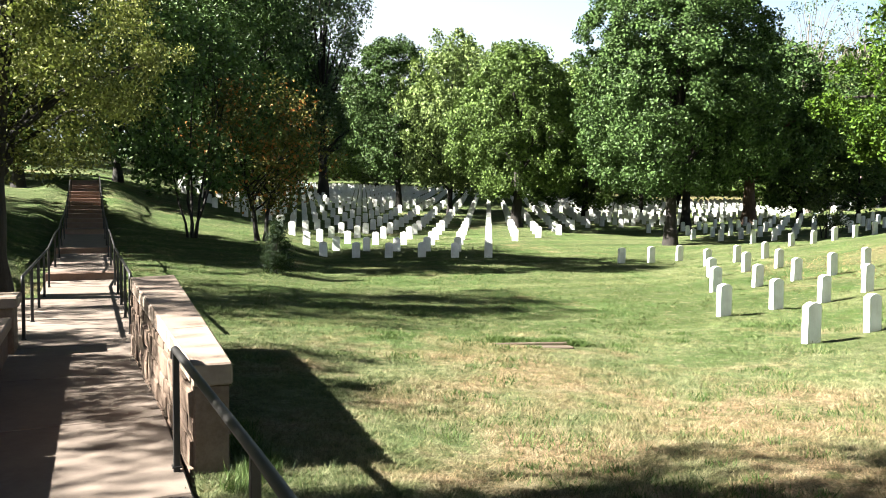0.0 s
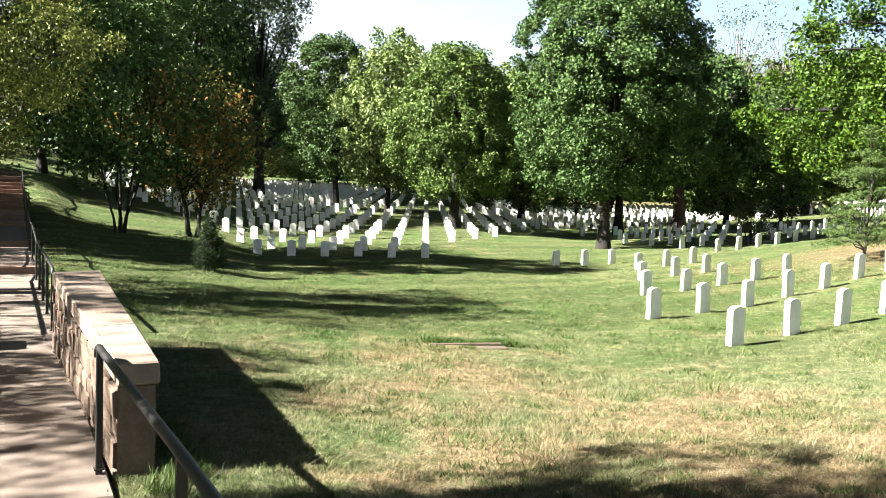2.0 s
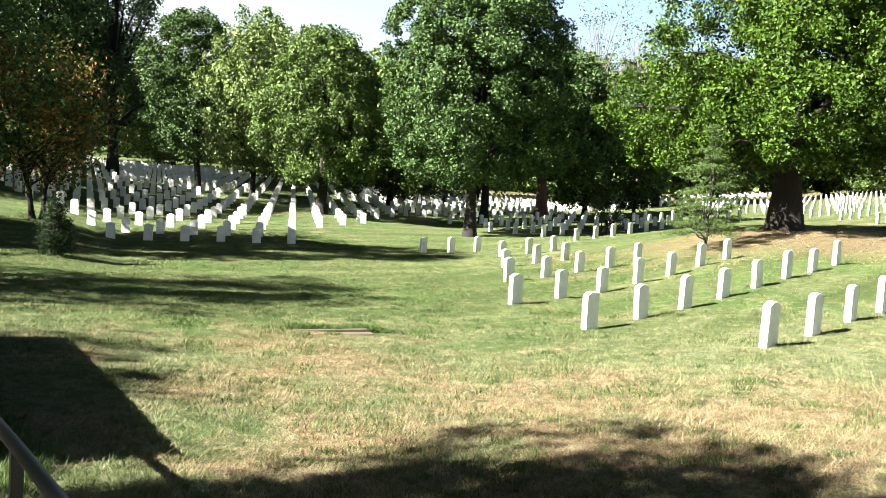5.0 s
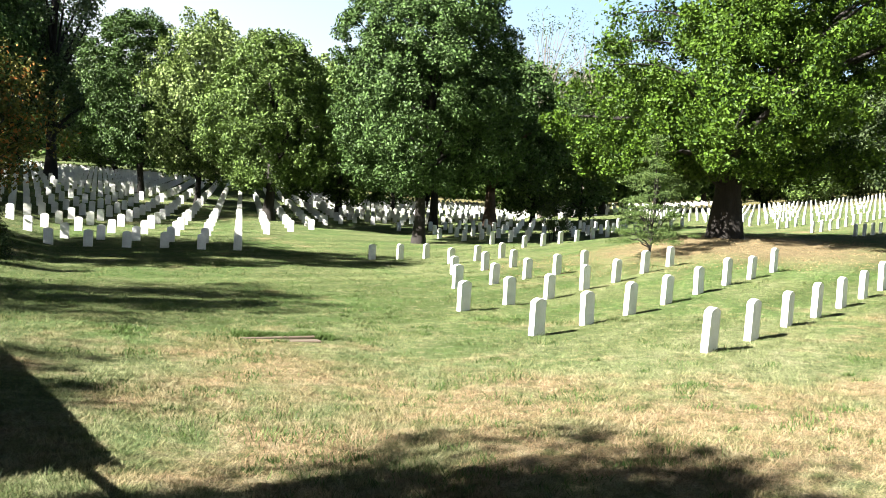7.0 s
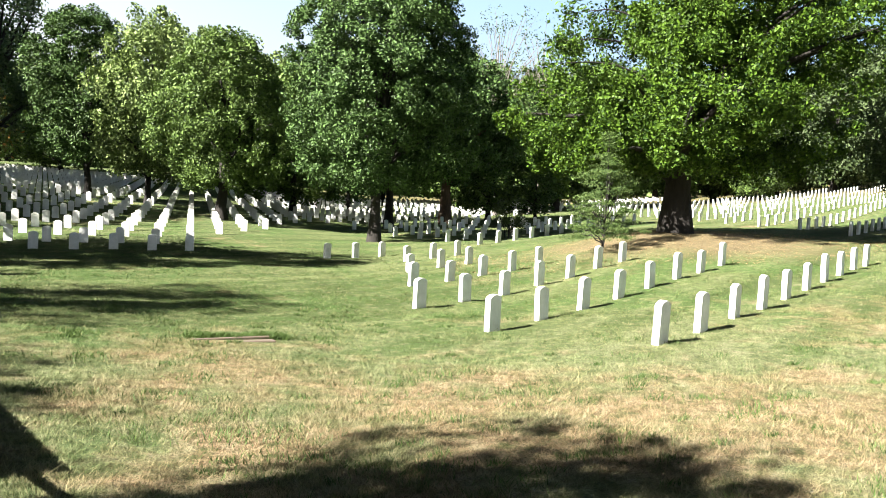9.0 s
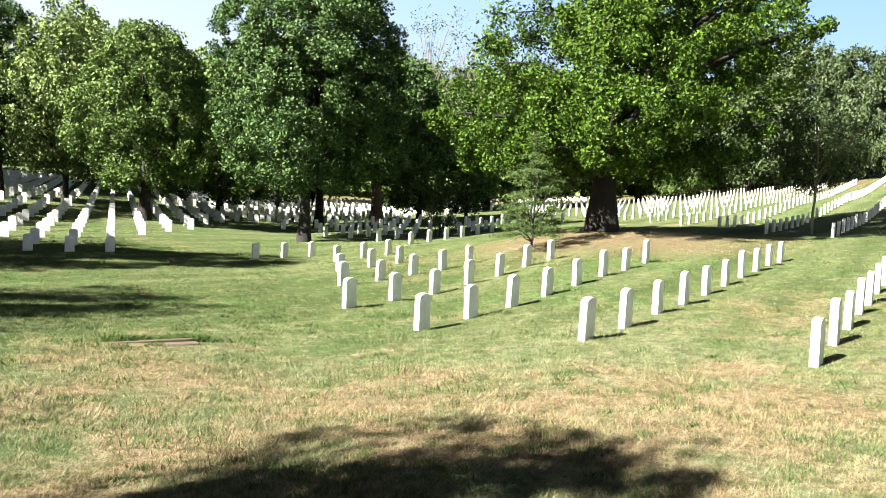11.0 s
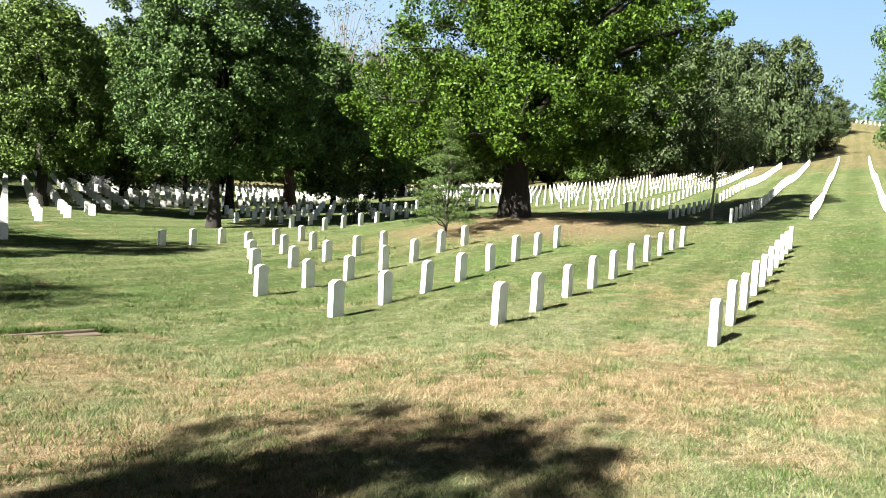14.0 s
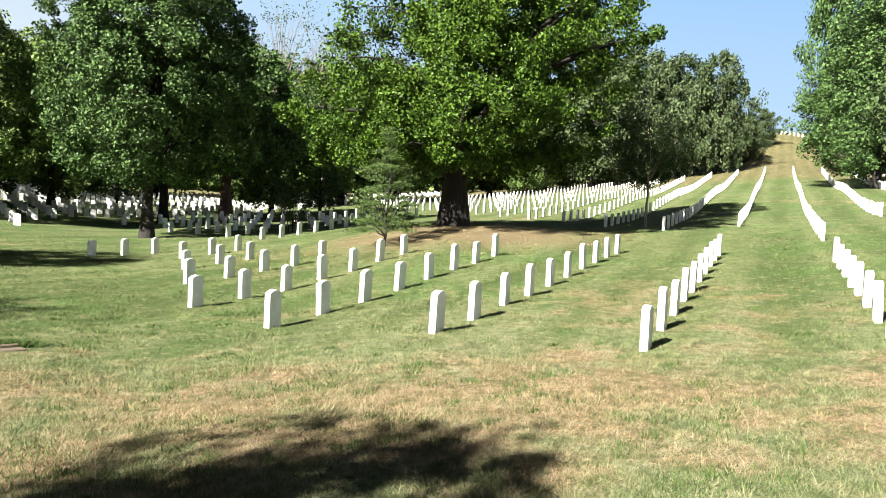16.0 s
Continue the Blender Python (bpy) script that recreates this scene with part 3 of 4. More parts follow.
def leaf_litter():
    """Dry fallen leaves on the bare ground round the maple."""
    rng = np.random.RandomState(61)
    n = 12000
    r, th = 7.5 * np.sqrt(rng.uniform(0, 1, n)), rng.uniform(0, 2 * np.pi, n)
    x, y = OAK[0] - 1.5 + r * np.cos(th) * 1.2, OAK[1] - 2.0 + r * np.sin(th) * 0.8
    pos = np.stack([x, y, ground_z(x, y) + 0.02], -1)
    ob = new("leaf_litter", leaves_mesh("leaf_litter", pos, np.tile([[0, 0, 1.6]], (n, 1)), rng.uniform(0.02, 0.055, n), rng, LITTER, 0.7))
    tagged(ob, "dry brown fallen leaves on bare ground under the maple", "leaves", kind="stuff")


leaf_litter()


def maple_sprays():
    """Loose leafy boughs that stand out from the maple's crown."""
    rng = np.random.RandomState(77)
    for az, el, d in ((28.4, 10.6, 29.5), (28.9, 12.2, 30.0), (29.6, 14.2, 30.5), (46.0, 12.5, 31), (47.5, 13.6, 32), (45, 14.6, 31), (30.2, 15.6, 31), (31, 4.6, 29), (31.5, 6.4, 29)):
        x, y = polar(az, d)
        tip = np.array([x, y, 1.7 + d * math.tan(radians(el))])
        root_pt = np.array([OAK[0], OAK[1], tip[2] - 1.2])
        q = np.linspace(0, 1, 7)[:, None]
        line = root_pt + (tip - root_pt) * q + np.array([0, 0, 0.9]) * np.sin(q * 3.1) + rng.normal(size=(7, 3)) * 0.06
        v, f = tube(line, np.linspace(0.06, 0.008, 7), 6)
        bough = new("bough", mesh_from("bough", v, f, BARK_SHADED, True))
        bough.parent = maple
        bough.matrix_basis = maple.matrix_basis.inverted()
        n = 150
        along = 1 - rng.uniform(0, 0.16, n)
        pos = root_pt + (tip - root_pt) * along[:, None] + np.array([0, 0, 0.9]) * np.sin(along * 3.1)[:, None] + rng.normal(size=(n, 3)) * np.array([0.3, 0.3, 0.2])
        lf = tagged(new("spray", leaves_mesh("spray", pos, np.tile([[-0.3, -0.2, 0.8]], (n, 1)), 0.19 * rng.uniform(0.6, 1.3, n), rng, LEAF_MAPLE, 0.6)), kind="stuff")
        lf.parent = maple
        lf.matrix_basis = maple.matrix_basis.inverted()


maple_sprays()
place(make_tree("hemlock_sapling", "young drooping evergreen sapling with fine needles on bare soil", 4.2, 0.75, 1.55, 0.05, LEAF_HEM, BARK_SHADED,
                150, 90, 0.085, "cone", 12, 0.34, 26, group=WOODS, slim=0.3, droop=0.28, flat=0.3), *polar(33.6, 27), 0)
place(make_tree("fir_shrub", "small dark conifer shrub in the shade", 1.5, 0.12, 0.5, 0.04, LEAF_FIR_SHADED, BARK_SHADED,
                60, 70, 0.09, "cone", 13, 0.22, 12, group=WOODS, slim=0.3), *polar(-12.3, 21), 0)
place(make_tree("street_sapling", "slim young tree with sparse pale leaves and a pale trunk", 5.9, 2.0, 2.0, 0.07, LEAF_OLIVE, BARK_PALE,
                120, 80, 0.12, "round", 14, 0.42, 18, group=WOODS, flare=1.1), *polar(52.6, 38), 0)

# far woods: a few kinds, repeated
far_tall = make_tree("woodland_tree", "very tall dark woodland tree on the far slope", 30, 3, 8.0, 0.55, LEAF_DARK, BARK_SHADED,
                     320, 72, 0.46, "tall", 21, 1.5, 18, group=WOODS, lobes=0.45, gaps=0.1)
far_round = make_tree("woodland_tree", "round-headed green woodland tree far behind the headstones", 17, 1.5, 7.5, 0.4, LEAF_MID, BARK_SHADED,
                      300, 60, 0.52, "egg", 22, 1.1, 14, group=WOODS, lobes=0.4)
far_pale = make_tree("woodland_tree", "pale green woodland tree far behind the headstones", 18, 2.5, 6.0, 0.35, LEAF_PALE, BARK_SHADED,
                     300, 85, 0.36, "egg", 23, 0.95, 14, group=WOODS, lobes=0.5)
far_olive = make_tree("woodland_tree", "olive green woodland tree on the distant slope", 16, 1.0, 7.5, 0.4, LEAF_OLIVE, BARK_SHADED,
                      300, 60, 0.52, "egg", 24, 1.1, 14, group=WOODS, lobes=0.4)
far_plain = make_tree("woodland_tree", "broad dark green woodland tree in the far wood", 24, 1.5, 7.0, 0.45, LEAF_DARK, BARK_SHADED,
                      130, 36, 0.85, "tall", 26, 1.7, 6, group=WOODS, lobes=0.4)
far_bare = make_tree("bare_tree", "nearly leafless grey tree rising behind the green crowns", 23, 11, 5.0, 0.25, LEAF_OLIVE, BARK_GREY,
                     70, 16, 0.25, "tall", 25, 1.0, 44, group=WOODS)
place(make_tree("woodland_tree", "tall loose grey-green woodland tree with drooping foliage", 27, 4, 5.8, 0.5, LEAF_GREY, BARK_SHADED,
                300, 90, 0.34, "tall", 28, 1.0, 26, group=WOODS, lobes=0.5, gaps=0.22, flat=1.5), *polar(-8.9, 80), 40)
place(far_tall, *polar(-13.5, 92), 10)
for az, d, turn, sc, tall in ((-15.5, 74, 80, 0.85, 1.1), (-20, 88, 140, 1.1, 1.1), (-26, 92, 200, 1.1, 1.1), (-31, 84, 300, 1.0, 1.1), (-38, 70, 20, 0.85, 1.0),
                              (-17, 52, 260, 0.55, 0.9), (-23, 54, 40, 0.5, 0.85), (-29, 45, 120, 0.5, 0.8), (-12, 105, 55, 0.9, 0.95)):
    again(far_tall, *polar(az, d), turn, sc, tall)
place(far_pale, *polar(1.5, 95), 30)
again(far_pale, *polar(0.5, 57), 210, 0.62, 1.2)
for az, d, turn, sc, tall in ((4.5, 110, 99, 1.0, 1.15), (-1.5, 130, 160, 1.0, 1.0), (8.5, 105, 200, 1.0, 1.0), (-6, 125, 250, 1.0, 0.9)):
    again(far_pale, *polar(az, d), turn, sc, tall)
place(far_round, *polar(10.5, 66), 0, 0.72)
for az, d, turn, sc, tall in ((12, 100, 77, 1.0, 1.0), (17, 110, 150, 1.1, 1.1), (22, 100, 210, 1.1, 1.05), (26, 92, 280, 1.0, 1.0), (30, 95, 15, 1.0, 1.0), (25, 70, 60, 0.62, 1.0),
                              (34, 105, 100, 1.1, 1.0), (39, 112, 160, 1.1, 1.0), (44, 100, 45, 0.5, 0.9), (-14, 60, 30, 0.5, 0.7), (-5, 110, 70, 0.9, 0.8)):
    again(far_round, *polar(az, d), turn, sc, tall)
place(far_olive, *polar(45, 118), 0)
for az, d, turn, sc, tall in ((48.5, 112, 70, 1.0, 1.0), (52, 125, 140, 1.0, 1.25), (54.4, 118, 210, 0.75, 1.45), (56.9, 114, 280, 0.66, 1.55), (58.6, 132, 80, 0.5, 0.9), (59.7, 155, 130, 0.5, 0.9), (41, 118, 330, 1.0, 1.1), (57.6, 165, 20, 0.6, 0.8),
                              (49, 135, 200, 1.1, 1.4), (65.5, 160, 111, 0.8, 1.0)):
    again(far_olive, *polar(az, d), turn, sc, tall)
for az, d, turn, sc, tall in ((-8, 150, 5, 1.2, 1.0), (-3, 155, 65, 1.1, 0.9), (2, 150, 120, 1.1, 0.9), (7, 148, 10, 1.2, 0.9), (12, 145, 200, 1.2, 0.9), (17, 150, 260, 1.2, 0.9), (22, 140, 310, 1.2, 0.9),
                              (27, 135, 40, 1.0, 0.8), (32, 135, 90, 1.0, 0.8), (37, 140, 150, 1.2, 0.9), (14.5, 85, 33, 0.6, 0.8), (28.5, 70, 66, 0.45, 0.8), (-11, 130, 20, 1.2, 1.0)):
    again(far_plain, *polar(az, d), turn, sc * 0.85, tall * 0.85)
place(far_plain, *polar(-19, 120), 0)
place(far_bare, *polar(25.5, 84), 0)
again(far_bare, *polar(28.5, 88), 100, 1.0, 0.95)
edge_tree = place(make_tree("shade_tree", "dense rounded green tree at the edge of the far rows", 15.5, 1.0, 6.3, 0.35, LEAF_DARK, BARK_SHADED,
                480, 95, 0.27, "egg", 27, 0.85, 14, group=WOODS, lobes=0.25), *polar(67.0, 74), 190)
again(edge_tree, *polar(66.0, 100), 20, 1.1, 1.75, "tall dark green tree behind the rows")
again(far_olive, *polar(72, 68), 250, 0.8, 1.1)
# trees behind and beside the camera, whose shade falls on the walk and the grass
place(make_tree("shade_tree", "small broad tree beside the walk behind the viewer", 9.4, 6.0, 1.75, 0.16, LEAF_MID, BARK_SHADED,
                105, 90, 0.16, "egg", 31, 0.42, 12, group=WOODS, gaps=0.08, lobes=0.5), -9.6, 0.9, 0)
thin = make_tree("shade_tree", "loose-crowned tree on the bank beside the walk", 10.5, 3.0, 3.6, 0.2, LEAF_MID, BARK_SHADED,
                 115, 60, 0.18, "egg", 32, 0.55, 14, group=WOODS, gaps=0.15)
place(thin, -16.5, 4.4, 0)
again(thin, -15.5, 8.8, 80, 0.9, 1.0)
again(thin, -13.3, 3.6, 250, 0.85, 0.95)
again(thin, -12.8, 6.0, 130, 0.75, 0.9)
again(thin, -19.5, 17.6, 60, 1.0, 1.0)
place(make_tree("shade_tree", "small loose-leaved tree beside the walk", 4.9, 2.5, 1.7, 0.07, LEAF_MID, BARK_SHADED,
                75, 60, 0.075, "egg", 33, 0.36, 12, group=WOODS, gaps=0.15), -8.6, 5.6, 0)
again(far_round, -19.0, 23.4, 10, 0.66, 1.45, "large shade tree on the bank beside the stairs")
again(far_round, -29.5, 43.0, 30, 0.9, 1.2, "large shade tree on the bank beside the stairs")
again(far_round, -34.0, 22.0, 230, 1.0, 1.0, "large shade tree on the bank above the walk")



def build_thicket():
    """Undergrowth and far wood edge that close the view under the distant crowns."""
    rng = np.random.RandomState(41)
    n = 26000
    az = np.radians(rng.uniform(-50, 57, n))
    d = rng.uniform(150, 186, n)
    x, y = np.sin(az) * d, np.cos(az) * d
    top = 4.5 + 2.0 * np.sin(az * 31) + 1.5 * np.sin(az * 73 + 1)
    z = ground_z(x, y) + rng.uniform(0, 1, n) ** 0.8 * top
    out = np.stack([-np.sin(az), -np.cos(az), 0.4 + 0 * az], -1)
    ob = new("far_thicket", leaves_mesh("far_thicket", np.stack([x, y, z], -1), out, rng.uniform(0.9, 2.0, n), rng, LEAF_MID, 0.7))
    tagged(ob, "dense green undergrowth along the far edge of the woods", "woods", kind="stuff")


build_thicket()
place(make_tree("shrub", "small thin shrub growing among shaded headstones", 2.4, 0.4, 0.9, 0.04, LEAF_OLIVE, BARK_SHADED,
                40, 40, 0.12, "round", 51, 0.3, 8, 3, group=WOODS), *polar(26.6, 43), 0)
# woods that close the place behind the viewer
for az, d, turn, sc, tall in ((98, 60, 10, 0.8, 0.9), (112, 55, 70, 0.8, 1.0), (126, 58, 130, 0.8, 0.95), (140, 54, 190, 0.8, 1.0), (154, 58, 250, 0.8, 1.0), (168, 52, 310, 0.8, 0.9),
                              (182, 56, 30, 0.8, 1.0), (196, 54, 90, 0.8, 0.95), (210, 58, 150, 0.8, 0.9), (224, 62, 210, 0.8, 0.9), (238, 66, 270, 0.8, 0.9), (252, 68, 330, 0.8, 0.9), (266, 66, 50, 0.8, 0.9), (280, 60, 110, 0.8, 0.9)):
    again(far_plain, *polar(az, d), turn, sc, tall)

# ---- headstones ----
RD = np.array([math.sin(radians(61)), math.cos(radians(61))])
PD = np.array([math.cos(radians(61)), -math.sin(radians(61))])
S7 = np.array([8.75, 6.40])
rng_s = random.Random(5)


def headstone_mesh(segments=8):
    """Upright slab with a gently curved top and softened edges; origin at ground level."""
    bm = bmesh.new()
    w, h, t, rise = 0.165, 0.575, 0.055, 0.06
    prof = [(-w, -0.3), (w, -0.3), (w, h)]
    for i in range(1, segments):
        x = w - 2 * w * i / segments
        prof.append((x, h + rise * (1 - (x / w) ** 2)))
    prof.append((-w, h))
    front = [bm.verts.new((x, -t, z)) for x, z in prof]
    back = [bm.verts.new((x, t, z)) for x, z in prof]
    bm.faces.new(front)
    bm.faces.new(back[::-1])
    n = len(prof)
    for i in range(n):
        bm.faces.new((front[i], back[i], back[(i + 1) % n], front[(i + 1) % n]))
    bmesh.ops.recalc_face_normals(bm, faces=bm.faces[:])
    edges = [e for e in bm.edges if len(e.link_faces) == 2 and e.calc_face_angle() > 0.7]
    bmesh.ops.bevel(bm, geom=edges, offset=0.008, segments=1, affect="EDGES")
    return bm_mesh("headstone", bm, MARBLE)


STONE = headstone_mesh()


def stone_pose(x, y, bearing):
    """bearing: compass angle of the row in degrees from +y to +x."""
    return pose(x, y, gz(x, y), rng_s.gauss(0, 0.8), rng_s.gauss(0, 0.7), 90 - bearing + rng_s.gauss(0, 1.2)) @ Matrix.Diagonal((1, 1, rng_s.uniform(0.94, 1.05), 1))


def add_stones(places, bearing, group, label):
    for x, y in places:
        ob = new("headstone", STONE)
        ob.matrix_basis = stone_pose(x, y, bearing)
        tagged(ob, label, "headstone", group)


def add_stone_stuff(name, places, bearing, label):
    co = np.empty(len(STONE.vertices) * 3)
    STONE.vertices.foreach_get("co", co)
    co = np.c_[co.reshape(-1, 3), np.ones(len(co) // 3)]
    polys = [list(p.vertices) for p in STONE.polygons]
    vs, fs, off = [], [], 0
    for x, y in places:
        m = np.array(stone_pose(x, y, bearing))
        vs.append((co @ m.T)[:, :3])
        fs += [[i + off for i in p] for p in polys]
        off += len(co)
    tagged(new(name, mesh_from(name, np.concatenate(vs), fs, MARBLE)), label, "headstones", kind="stuff")


def row_xy(k, s):
    return S7 + RD * s - PD * 3.05 * k


near_right = []
for k, s0, count in ((-1, 1.1, 8), (0, 0.0, 10), (1, -0.22, 10), (2, -0.11, 8), (3, 1.49, 7), (4, 4.72, 5), (5, 8.0, 3), (6, 11.2, 3), (7, 9.84, 3)):
    near_right += [row_xy(k, s0 + 1.57 * i) for i in range(count)]
add_stones(near_right, 61, "headstones in the open lawn", "upright white marble headstone with a curved top on sunlit grass")

far_right = []
for k in range(-5, 26):
    start = {-1: 18.6, 0: 27.0, 1: 24.7, 2: 26.9, -2: 31.0, -3: 36.0, -4: 40, -5: 44}.get(k, 27 + (k - 2) * 3.5)
    s = start
    while s < 90:
        far_right.append(row_xy(k, s))
        s += 1.57
mid = [row_xy(k, 20 + 1.57 * i + (k - 7) * 1.2) for k in range(7, 13) for i in range(12)]
near_far = [q for q in far_right if np.hypot(*q) < 47]
add_stones(near_far, 61, "headstones on the far slope", "upright white marble headstone in a long row on the slope")
add_stone_stuff("headstone_rows", [q for q in far_right if np.hypot(*q) >= 47], 61, "long rows of white marble headstones on the far slope")
add_stones(mid, 61, "headstones under the trees", "upright white marble headstone in the shade of trees")

left = []
CD = np.array([math.sin(radians(3.4)), math.cos(radians(3.4))])
CN = np.array([CD[1], -CD[0]])
L1 = np.array([1.88, 31.3])
for j in range(0, 31):
    hi = 0 if j < 2 else int((j - 1) * 0.75) if j < 9 else int(5 + (j - 8) * 2.4)
    for i in range(-34, hi + 1):
        q = L1 + CN * 1.37 * i + CD * 2.75 * j
        az = math.degrees(math.atan2(*q))
        if az < -20.5 + 0.06 * max(0, np.hypot(*q) - 44) or (i < -5 and j < (-5 - i) * 0.7):
            continue
        left.append(q)
left_near = [q for q in left if np.hypot(*q) < 47]
add_stones(left_near, 93.4, "headstones of the shaded section", "upright white marble headstone in a shaded grid of graves")
add_stone_stuff("headstone_field", [q for q in left if np.hypot(*q) >= 47], 93.4, "grid of white marble headstones climbing the slope")
add_stones([polar(58.6 + 0.27 * i, 196 - 1.5 * i) for i in range(17)], 150, "headstones on the hilltop", "white marble headstone on the hilltop")


# ---- walk, stairs, wall, rails ----
def slab_xy(name, s0, s1, n0, n1, z0, z1, depth, material, parent=None, label="", bevel=0.012):
    """A paving or tread block along the walk, its top from z0 (at s0) to z1 (at s1)."""
    bm = bmesh.new()
    corners = [(s0, n0, z0), (s1, n0, z1), (s1, n1, z1), (s0, n1, z0)]
    top = [bm.verts.new((*walk_xy(s, n), z)) for s, n, z in corners]
    low = [bm.verts.new((*walk_xy(s, n), z - depth)) for s, n, z in corners]
    bm.faces.new(top)
    bm.faces.new(low[::-1])
    for i in range(4):
        bm.faces.new((top[i], low[i], low[(i + 1) % 4], top[(i + 1) % 4]))
    bmesh.ops.recalc_face_normals(bm, faces=bm.faces[:])
    bmesh.ops.bevel(bm, geom=bm.edges[:], offset=bevel, segments=1, affect="EDGES")
    return part(name, bm, material, parent, label)


WL, WR = -1.25, 0.70
pavement = tagged(new("pavement"), "worn buff concrete walk with joints between its slabs", "walk", kind="structure")
s = -14.0
while s < 7.5:
    e = min(s + 1.83, 7.6)
    slab_xy("slab", s + 0.004, e - 0.004, WL if s < 3 else -0.72, WR, walk_z(s + 1e-6), walk_z(e - 1e-6), 0.25, CONCRETE, pavement)
    s = e
stairs = tagged(new("stairs"), "long flight of stone steps with landings climbing between iron rails", "stairs", kind="structure")
for (a, za), (b, zb) in zip(WALK_PROFILE[:-1], WALK_PROFILE[1:]):
    if a >= 7.5 and b > a:
        slab_xy("step", a, b, -0.72, 0.72, za, zb, 0.3, STEPSTONE if a > 19 else CONCRETE, stairs)
        if a < 20:
            slab_xy("nosing", a - 0.03, a + 0.34, -0.74, 0.74, za + 0.006, za + 0.012, 0.22, STEPSTONE, stairs)


def iron_rail(name, posts, height, label, overshoot=0.25, radius=0.024, curl=True):
    """Round handrail on flat posts; the rail bends down at its ends."""
    root = tagged(new(name), label, "handrail")
    tops = [np.array([*walk_xy(ss, nn), zz + height]) for ss, nn, zz in posts]
    line = []
    d0 = (tops[0] - tops[1]) / np.linalg.norm(tops[0] - tops[1])
    d1 = (tops[-1] - tops[-2]) / np.linalg.norm(tops[-1] - tops[-2])
    ends = []
    for base_pt, d in ((tops[0], d0), (tops[-1], d1)):
        curlpts = []
        for a in (0.2, 0.55, 1.0, 1.4, 1.8):
            curlpts.append(base_pt + d * (0.02 + 0.055 * math.sin(a)) + np.array([0, 0, -0.055 * (1 - math.cos(a))]))
        ends.append(curlpts)
    line = (ends[0][::-1] if curl else []) + tops + ends[1]
    v, f = tube(line, [radius] * len(line), 10)
    rail = new("rail", mesh_from("rail", v, f, IRON, True))
    rail.parent = root
    for (ss, nn, zz), tp in zip(posts, tops):
        px, py = walk_xy(ss, nn)
        bm = box(0.040, 0.040, height + 0.1, 0.004, (0, 0, (height - 0.1) / 2))
        po = part("post", bm, IRON, root)
        po.matrix_basis = pose(px, py, zz, 0, 0, 24.8)
        fl = box(0.06, 0.06, 0.012, 0.003, (0, 0, 0.006))
        part("foot_plate", fl, IRON, po)
    return root


iron_rail("handrail", [(-6.25, 0.65, 0.0), (-8.45, 0.72, 0.0), (-10.8, 0.765, 0.0)][::-1], 0.755, "black painted iron handrail beside the walk, worn to metal on top")
for side in (-0.60, 0.64):
    pts = [(ss, side, walk_z(ss)) for ss in (-0.5, 1.1, 2.7, 4.4, 6.2)] + [(ss, side, walk_z(ss)) for ss in (9.4, 12.2, 14.4, 17.0, 19.6, 22, 24.6, 27.2, 29.8)]
    iron_rail("stair_rail", pts, 0.80, "black iron handrail climbing beside the steps", radius=0.02)

# retaining wall: tapering in plan, its coping rising a little away from the walk's foot
WALL_F = (np.array([-1.375, 4.90]), np.array([-1.575, 4.81]))
WALL_B = (np.array([-3.20, 9.05]), np.array([-3.56, 8.72]))
WALL_ZF, WALL_ZB, WALL_BASE = 0.67, 0.82, -0.35


def wall_pt(u, v, z=0.0, out=0.0):
    """u along the wall from its end, v across from the lawn side to the walk side."""
    a = WALL_F[0] + (WALL_B[0] - WALL_F[0]) * u
    b = WALL_F[1] + (WALL_B[1] - WALL_F[1]) * u
    n = (b - a) / np.linalg.norm(b - a)
    p = a + (b - a) * v + n * out * (1 if v > 0.5 else -1)
    return (p[0], p[1], z)


def hexa(low, high, bevel=0.01, rough=0.0, rng=None):
    bm = bmesh.new()
    a = [bm.verts.new(p) for p in low]
    b = [bm.verts.new(p) for p in high]
    bm.faces.new(a[::-1])
    bm.faces.new(b)
    for i in range(4):
        bm.faces.new((a[i], a[(i + 1) % 4], b[(i + 1) % 4], b[i]))
    bmesh.ops.recalc_face_normals(bm, faces=bm.faces[:])
    if bevel:
        bmesh.ops.bevel(bm, geom=bm.edges[:], offset=bevel, segments=1, affect="EDGES")
    if rough:
        for v in bm.verts:
            v.co += Vector([rng.uniform(-rough, rough) for _ in range(3)])
    return bm


def wall_top(u):
    return WALL_ZF + (WALL_ZB - WALL_ZF) * u


wall = tagged(new("stone_wall"), "low buff sandstone wall with rough stone courses and a thick flat coping", "wall")
rw = random.Random(3)
part("core", hexa([wall_pt(u, v, WALL_BASE, -0.05) for u, v in ((0.012, 0), (1, 0), (1, 1), (0.012, 1))],
                  [wall_pt(u, v, wall_top(u) - 0.15, -0.05) for u, v in ((0.012, 0), (1, 0), (1, 1), (0.012, 1))], 0), MORTAR, wall)
cuts = [0.0, 0.27, 0.53, 0.78, 1.0]
for a, b in zip(cuts[:-1], cuts[1:]):
    o = 0.018
    a2 = a - (0.008 if a == 0 else -0.0012)
    q = ((a2, 0), (b - 0.0012, 0), (b - 0.0012, 1), (a2, 1))
    part("coping", hexa([wall_pt(u, v, wall_top(u) - 0.145, o) for u, v in q], [wall_pt(u, v, wall_top(u) + rw.uniform(-0.004, 0.004), o) for u, v in q], 0.012, 0.003, rw), CAPSTONE, wall,
         "flat sandstone coping slab")
z = WALL_BASE
